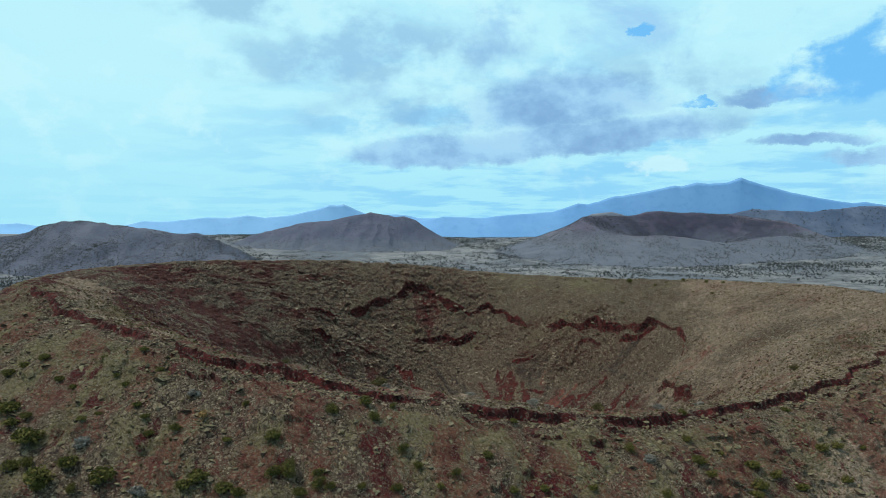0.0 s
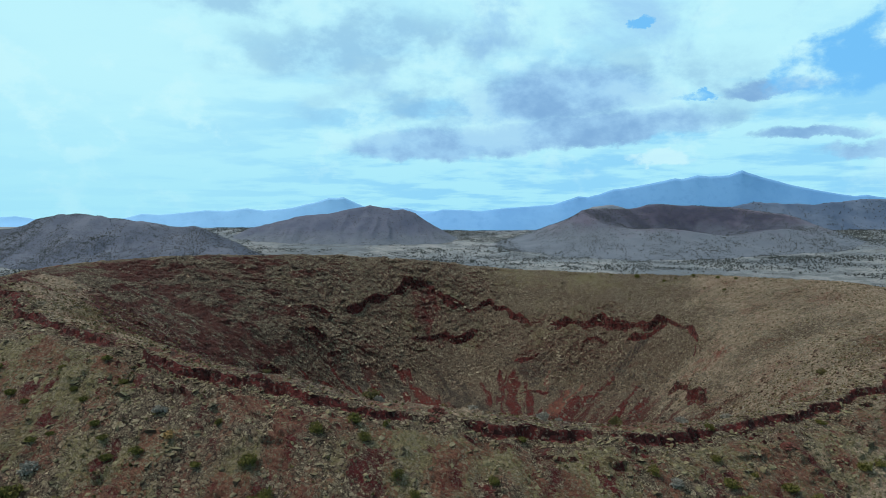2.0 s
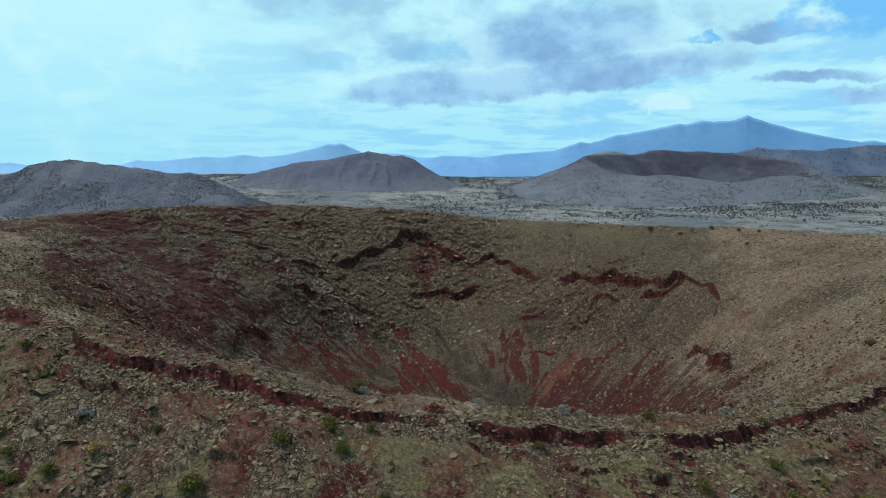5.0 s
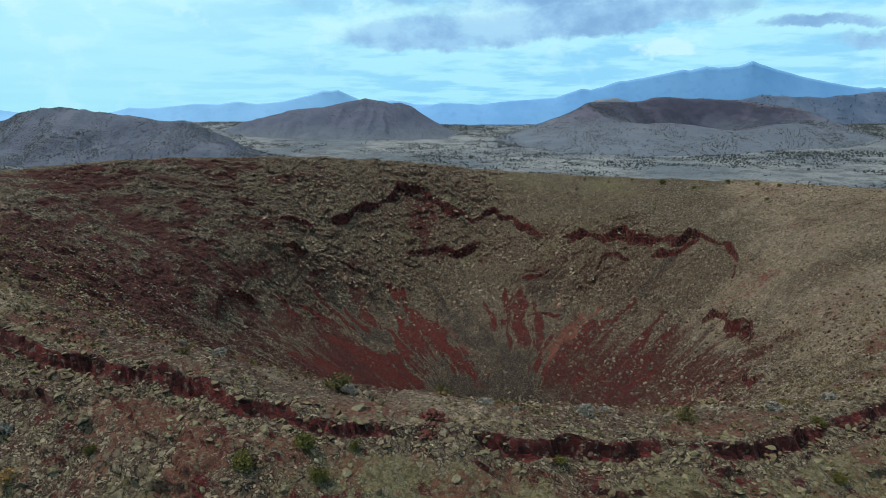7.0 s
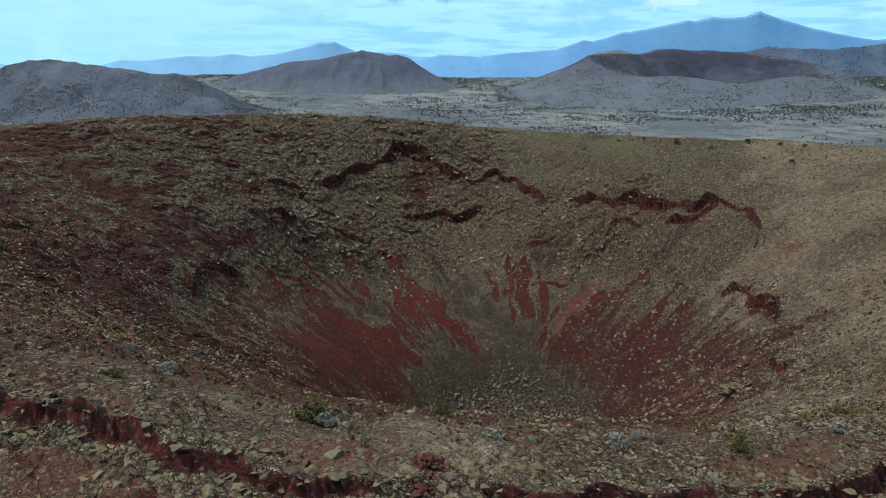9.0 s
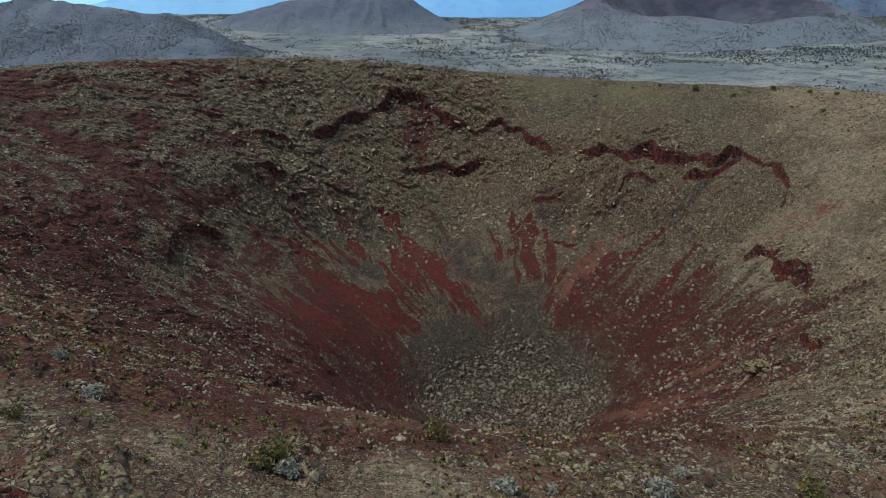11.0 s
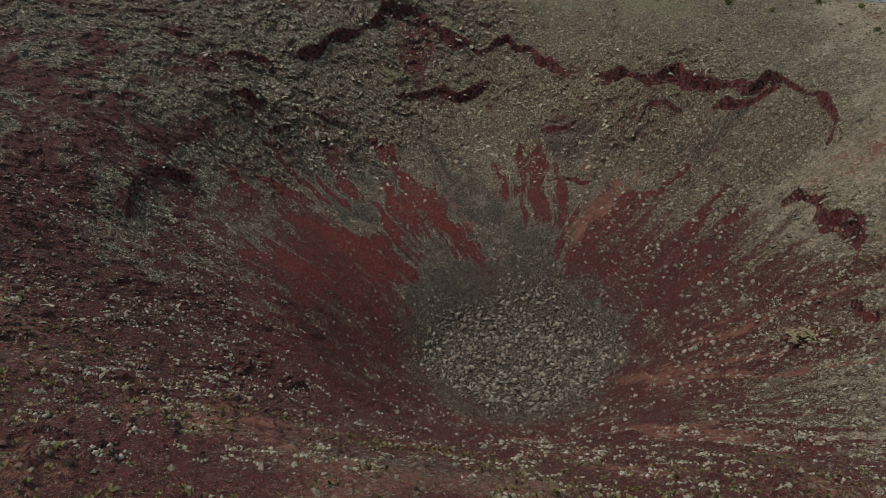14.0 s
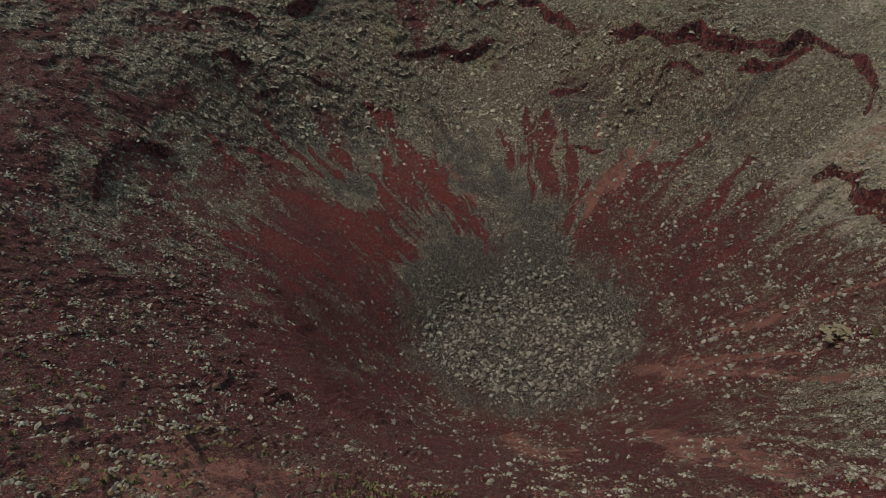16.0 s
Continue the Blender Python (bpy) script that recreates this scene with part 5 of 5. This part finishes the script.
# ---- shrubs ----
def shrub(name, leaf, wide, tall, leaves, label, seed):
    """A shrub: bent twigs and a crown of many small leaf sprays with gaps."""
    r = np.random.default_rng(seed)
    root = new(name)
    v, f = [], []
    for i in range(9):
        a, lean = r.uniform(0, 6.283), r.uniform(0.2, 0.9)
        pts = [np.array([math.cos(a) * lean * wide * t * 0.5, math.sin(a) * lean * wide * t * 0.5, tall * (t ** 0.8) * 0.8]) for t in (0, 0.5, 1)]
        for p, q, w0, w1 in ((pts[0], pts[1], 0.05, 0.035), (pts[1], pts[2], 0.035, 0.012)):
            k = len(v)
            for c, w in ((p, w0), (q, w1)):
                v += [c + (w, 0, 0), c + (-w * 0.5, w * 0.87, 0), c + (-w * 0.5, -w * 0.87, 0)]
            f += [[k, k + 1, k + 4, k + 3], [k + 1, k + 2, k + 5, k + 4], [k + 2, k, k + 3, k + 5]]
    part("branches", mesh_from("branches", v, f, TWIG), root)
    lumps = [(r.uniform(-0.3, 0.3) * wide, r.uniform(-0.3, 0.3) * wide, r.uniform(0.3, 0.62) * tall, r.uniform(0.24, 0.36)) for _ in range(7)]
    lv, lf = [], []
    for i in range(leaves):
        cx, cy, cz, s = lumps[i % 7]
        d = r.standard_normal(3)
        d /= np.linalg.norm(d)
        c = np.array([cx, cy, cz]) + d * (wide * s, wide * s, tall * s * 0.95) * r.uniform(0.55, 1.08)
        c[2] = max(c[2], 0.06)
        a, b = r.standard_normal(3), r.standard_normal(3)
        a, b = a / np.linalg.norm(a) * 0.075 * wide, b / np.linalg.norm(b) * 0.045 * wide
        k = len(lv)
        lv += [c - a, c + b, c + a, c - b]
        lf.append([k, k + 1, k + 2, k + 3])
    part("foliage", mesh_from("foliage", lv, lf, leaf), root)
    return tagged(root, label, "shrub")


def plant_all(model, spots, group, seed):
    """Copies of a shrub at places in plan; the model itself takes the first."""
    r = np.random.default_rng(seed)
    tagged(model, group=group)
    for i, (x, y, size) in enumerate(spots):
        s = size * r.uniform(0.92, 1.08)
        m = pose(x, y, float(height(np.array([x]), np.array([y]))[0]) - 0.05, 0, 0, r.uniform(0, 360))
        if i == 0:
            model.matrix_basis = m @ Matrix.Diagonal((s, s, s, 1))
        else:
            model_scale = model.scale.copy()
            model.scale = (s, s, s * r.uniform(0.85, 1.15))
            copy_thing(model, m)
            model.scale = model_scale


# x, y and size
GREEN_A = ((-103.7, 151.0, 1.33), (-100.6, 152.5, 1.32), (-95.8, 152.0, 1.30), (-87.9, 144.5, 0.96), (-83.0, 141.5, 0.80), (-96.3, 139.5, 2.41), (-92.4, 134.5, 1.47), (-84.5, 127.5, 2.53), (-90.0, 135.5, 1.00), (-75.2, 130.5, 0.93), (-72.5, 132.0, 0.74), (-79.6, 148.5, 0.68), (-70.2, 139.0, 0.76), (-65.0, 133.0, 0.85), (-62.2, 130.0, 0.83), (-60.0, 127.0, 0.93), (-54.6, 127.0, 1.03), (-64.4, 143.0, 0.89), (-70.8, 149.5, 0.93), (-73.4, 141.5, 0.65), (-43.9, 126.0, 0.89), (-34.6, 125.0, 1.42), (-46.6, 118.0, 1.84), (-48.9, 116.5, 1.35), (-41.6, 116.5, 1.49), (-72.6, 120.5, 1.65), (-64.9, 118.0, 2.05))
GREEN_B = ((-84.6, 121.5, 1.71), (-81.7, 122.0, 1.28), (-76.7, 116.5, 2.72), (-69.3, 116.0, 1.06), (-32.6, 118.0, 1.52), (-29.6, 119.0, 1.82), (-24.5, 119.0, 1.09), (-23.9, 117.0, 1.31), (-21.8, 116.5, 0.95), (-23.9, 133.0, 1.43), (-17.8, 135.5, 1.44), (-15.3, 132.5, 1.03), (-11.6, 137.5, 0.80), (-8.9, 126.5, 1.00), (-5.8, 124.5, 0.87), (-9.7, 119.0, 1.08), (-1.6, 121.0, 0.97), (-42.5, 134.0, 0.67), (1.7, 124.0, 0.87), (8.3, 129.5, 1.02), (14.6, 142.5, 0.97), (12.6, 123.0, 1.12), (18.8, 124.5, 1.01), (40.0, 138.0, 1.26), (58.8, 159.0, 0.97))
GREEN_C = ((55.8, 141.0, 1.41), (55.6, 147.5, 0.85), (57.5, 137.5, 1.05), (62.6, 145.5, 0.85), (69.6, 144.5, 1.49), (74.5, 144.0, 1.25), (68.9, 139.5, 1.33), (66.9, 136.5, 1.19), (91.0, 171.5, 1.02), (92.6, 157.0, 1.35), (97.6, 159.5, 1.25), (106.6, 163.5, 0.89), (-75.6, 116.5, 1.18), (-38.7, 115.5, 0.96), (-27.4, 116.0, 1.04), (-16.2, 118.0, 0.76), (29.3, 127.0, 0.83), (44.8, 129.0, 0.97), (79.7, 142.0, 1.14), (94.1, 149.0, 1.09))
GREY = ((-72.6, 125.5, 1.45), (-54.2, 136.5, 1.10), (-56.6, 115.0, 1.20), (43.4, 136.0, 1.00), (-14.6, 154.6, 0.92), (-37.3, 163.6, 1.05), (5.5, 154.6, 1.08), (10.1, 156.1, 0.77), (20.8, 157.1, 1.25), (25.4, 162.6, 0.76), (55.2, 165.6, 1.20), (67.8, 171.6, 1.08), (-48.7, 177.6, 0.78))
OLIVE = ((-16.6, 155.6, 1.44), (37.4, 158.6, 1.25), (68.6, 186.1, 1.21), (88.0, 252.1, 0.70), (122.3, 226.0, 1.30), (-39.0, 154.6, 0.61), (-1.0, 170.1, 1.28))
FAR_DARK = ((120.2, 422.3, 1.38), (108.0, 438.8, 0.76), (94.8, 439.3, 0.66), (139.2, 408.3, 0.54), (148.6, 406.3, 0.82), (157.1, 390.3, 0.88), (151.6, 368.8, 0.74), (131.1, 405.8, 0.80), (107.3, 393.8, 0.58), (163.4, 381.3, 0.78), (82.9, 446.3, 0.57), (145.4, 381.3, 0.51))
LIME = ((-34.9, 158.7, 0.9), (-12.1, 165.7, 0.8), (-31.0, 161.5, 1.0), (3.5, 166.0, 0.7))
plant_all(shrub("shrub", GREEN_LEAF, 2.2, 1.6, 760, "dark green rounded shrub on the rocky outer slope", 301), GREEN_A, "shrubs on the outer slope", 1)
plant_all(shrub("shrub", GREEN_LEAF, 1.9, 1.9, 720, "dark green upright shrub on the rocky outer slope", 302), GREEN_B, "shrubs on the outer slope", 2)
plant_all(shrub("shrub", GREEN_LEAF, 2.4, 1.5, 760, "dark green spreading shrub on the rocky outer slope", 308), GREEN_C, "shrubs on the outer slope", 8)
plant_all(shrub("shrub", GREY_LEAF, 2.6, 1.6, 900, "silver-grey dry shrub on cinder soil", 303), GREY, "grey shrubs near the rim", 3)
plant_all(shrub("shrub", OLIVE_TUFT, 2.5, 1.8, 520, "olive shrub growing inside the near rim", 304), OLIVE, "olive shrubs inside the rim", 4)
plant_all(shrub("shrub", GREEN_LEAF, 3.0, 2.4, 640, "dark lone shrub on the dry crater shoulder", 305), FAR_DARK, "lone shrubs on the shoulder", 5)
plant_all(shrub("shrub", LIME_LEAF, 1.0, 0.6, 320, "low bright yellow-green shrub inside the rim", 306), LIME, "yellow-green shrubs", 6)
plant_all(shrub("shrub", RUST_LEAF, 2.3, 1.7, 620, "rust-yellow dry shrub on the outer slope", 307), ((-50.3, 130.0, 1.0),), "rusty shrubs", 7)


# ---- junipers over the plain and the hills ----
def on_hill(ob, n, seed, lo, hi, name, label, behind=1e9):
    """Trees on random faces of a hill that look towards the plain."""
    r = np.random.default_rng(seed)
    me = ob.data
    co = np.empty(len(me.vertices) * 3, np.float32)
    me.vertices.foreach_get("co", co)
    corners = np.empty(len(me.loops), np.int32)
    me.loops.foreach_get("vertex_index", corners)
    quads = co.reshape(-1, 3)[corners.reshape(-1, 4)]
    area = np.linalg.norm(np.cross(quads[:, 2] - quads[:, 0], quads[:, 3] - quads[:, 1]), axis=1).astype(float)
    quads = quads[r.choice(len(quads), n * 5, p=area / area.sum())]
    u, v = r.uniform(0, 1, (len(quads), 1)), r.uniform(0, 1, (len(quads), 1))
    c = (quads[:, 0] * (1 - u) + quads[:, 1] * u) * (1 - v) + (quads[:, 3] * (1 - u) + quads[:, 2] * u) * v
    keep = r.uniform(0, 1, len(c)) < 0.48 + 0.9 * rough(c[:, 0], c[:, 1], 140, 4, seed) + 0.5 * rough(c[:, 0] * 3, c[:, 1] * 0.6, 120, 3, seed + 1)
    c = c[keep & (c[:, 1] < behind)][:n]
    tagged(lay(name, CLUMPS, c, r.uniform(lo, hi, len(c)), JUNIPER, r, 0.1), label, "trees", kind="stuff")


def plain_trees():
    r = np.random.default_rng(41)
    n = 120000
    b, far = np.radians(r.uniform(-40, 40, n)), np.sqrt(r.uniform(1500 ** 2, 4650 ** 2, n))
    x, y = far * np.sin(b), 50 + far * np.cos(b)
    thick = rough(x, y * 1.0, 420, 4, 401) * 1.5 + rough(x, y, 60, 3, 402) * 0.8
    keep = r.uniform(0, 1, n) < 0.34 + 1.1 * thick
    x, y = x[keep], y[keep]
    tagged(lay("juniper_woodland", CLUMPS, grounded(x, y), r.uniform(1.9, 3.9, len(x)), JUNIPER, r, 0.1), "dark junipers dotted over the pale plain", "trees", kind="stuff")


plain_trees()
on_hill(left_hill, 22000, 421, 1.0, 2.3, "hill_trees", "dark junipers dotted over the broad hill", 2760)
on_hill(middle_hill, 3500, 422, 1.2, 2.6, "hill_trees", "sparse junipers on the pointed hill", 3760)
on_hill(neighbour, 22000, 423, 1.3, 3.0, "cone_trees", "dark junipers round the neighbouring cone", 3850)
on_hill(right_ridge, 1500, 424, 2.5, 4.5, "ridge_trees", "dark woods on the low hills")
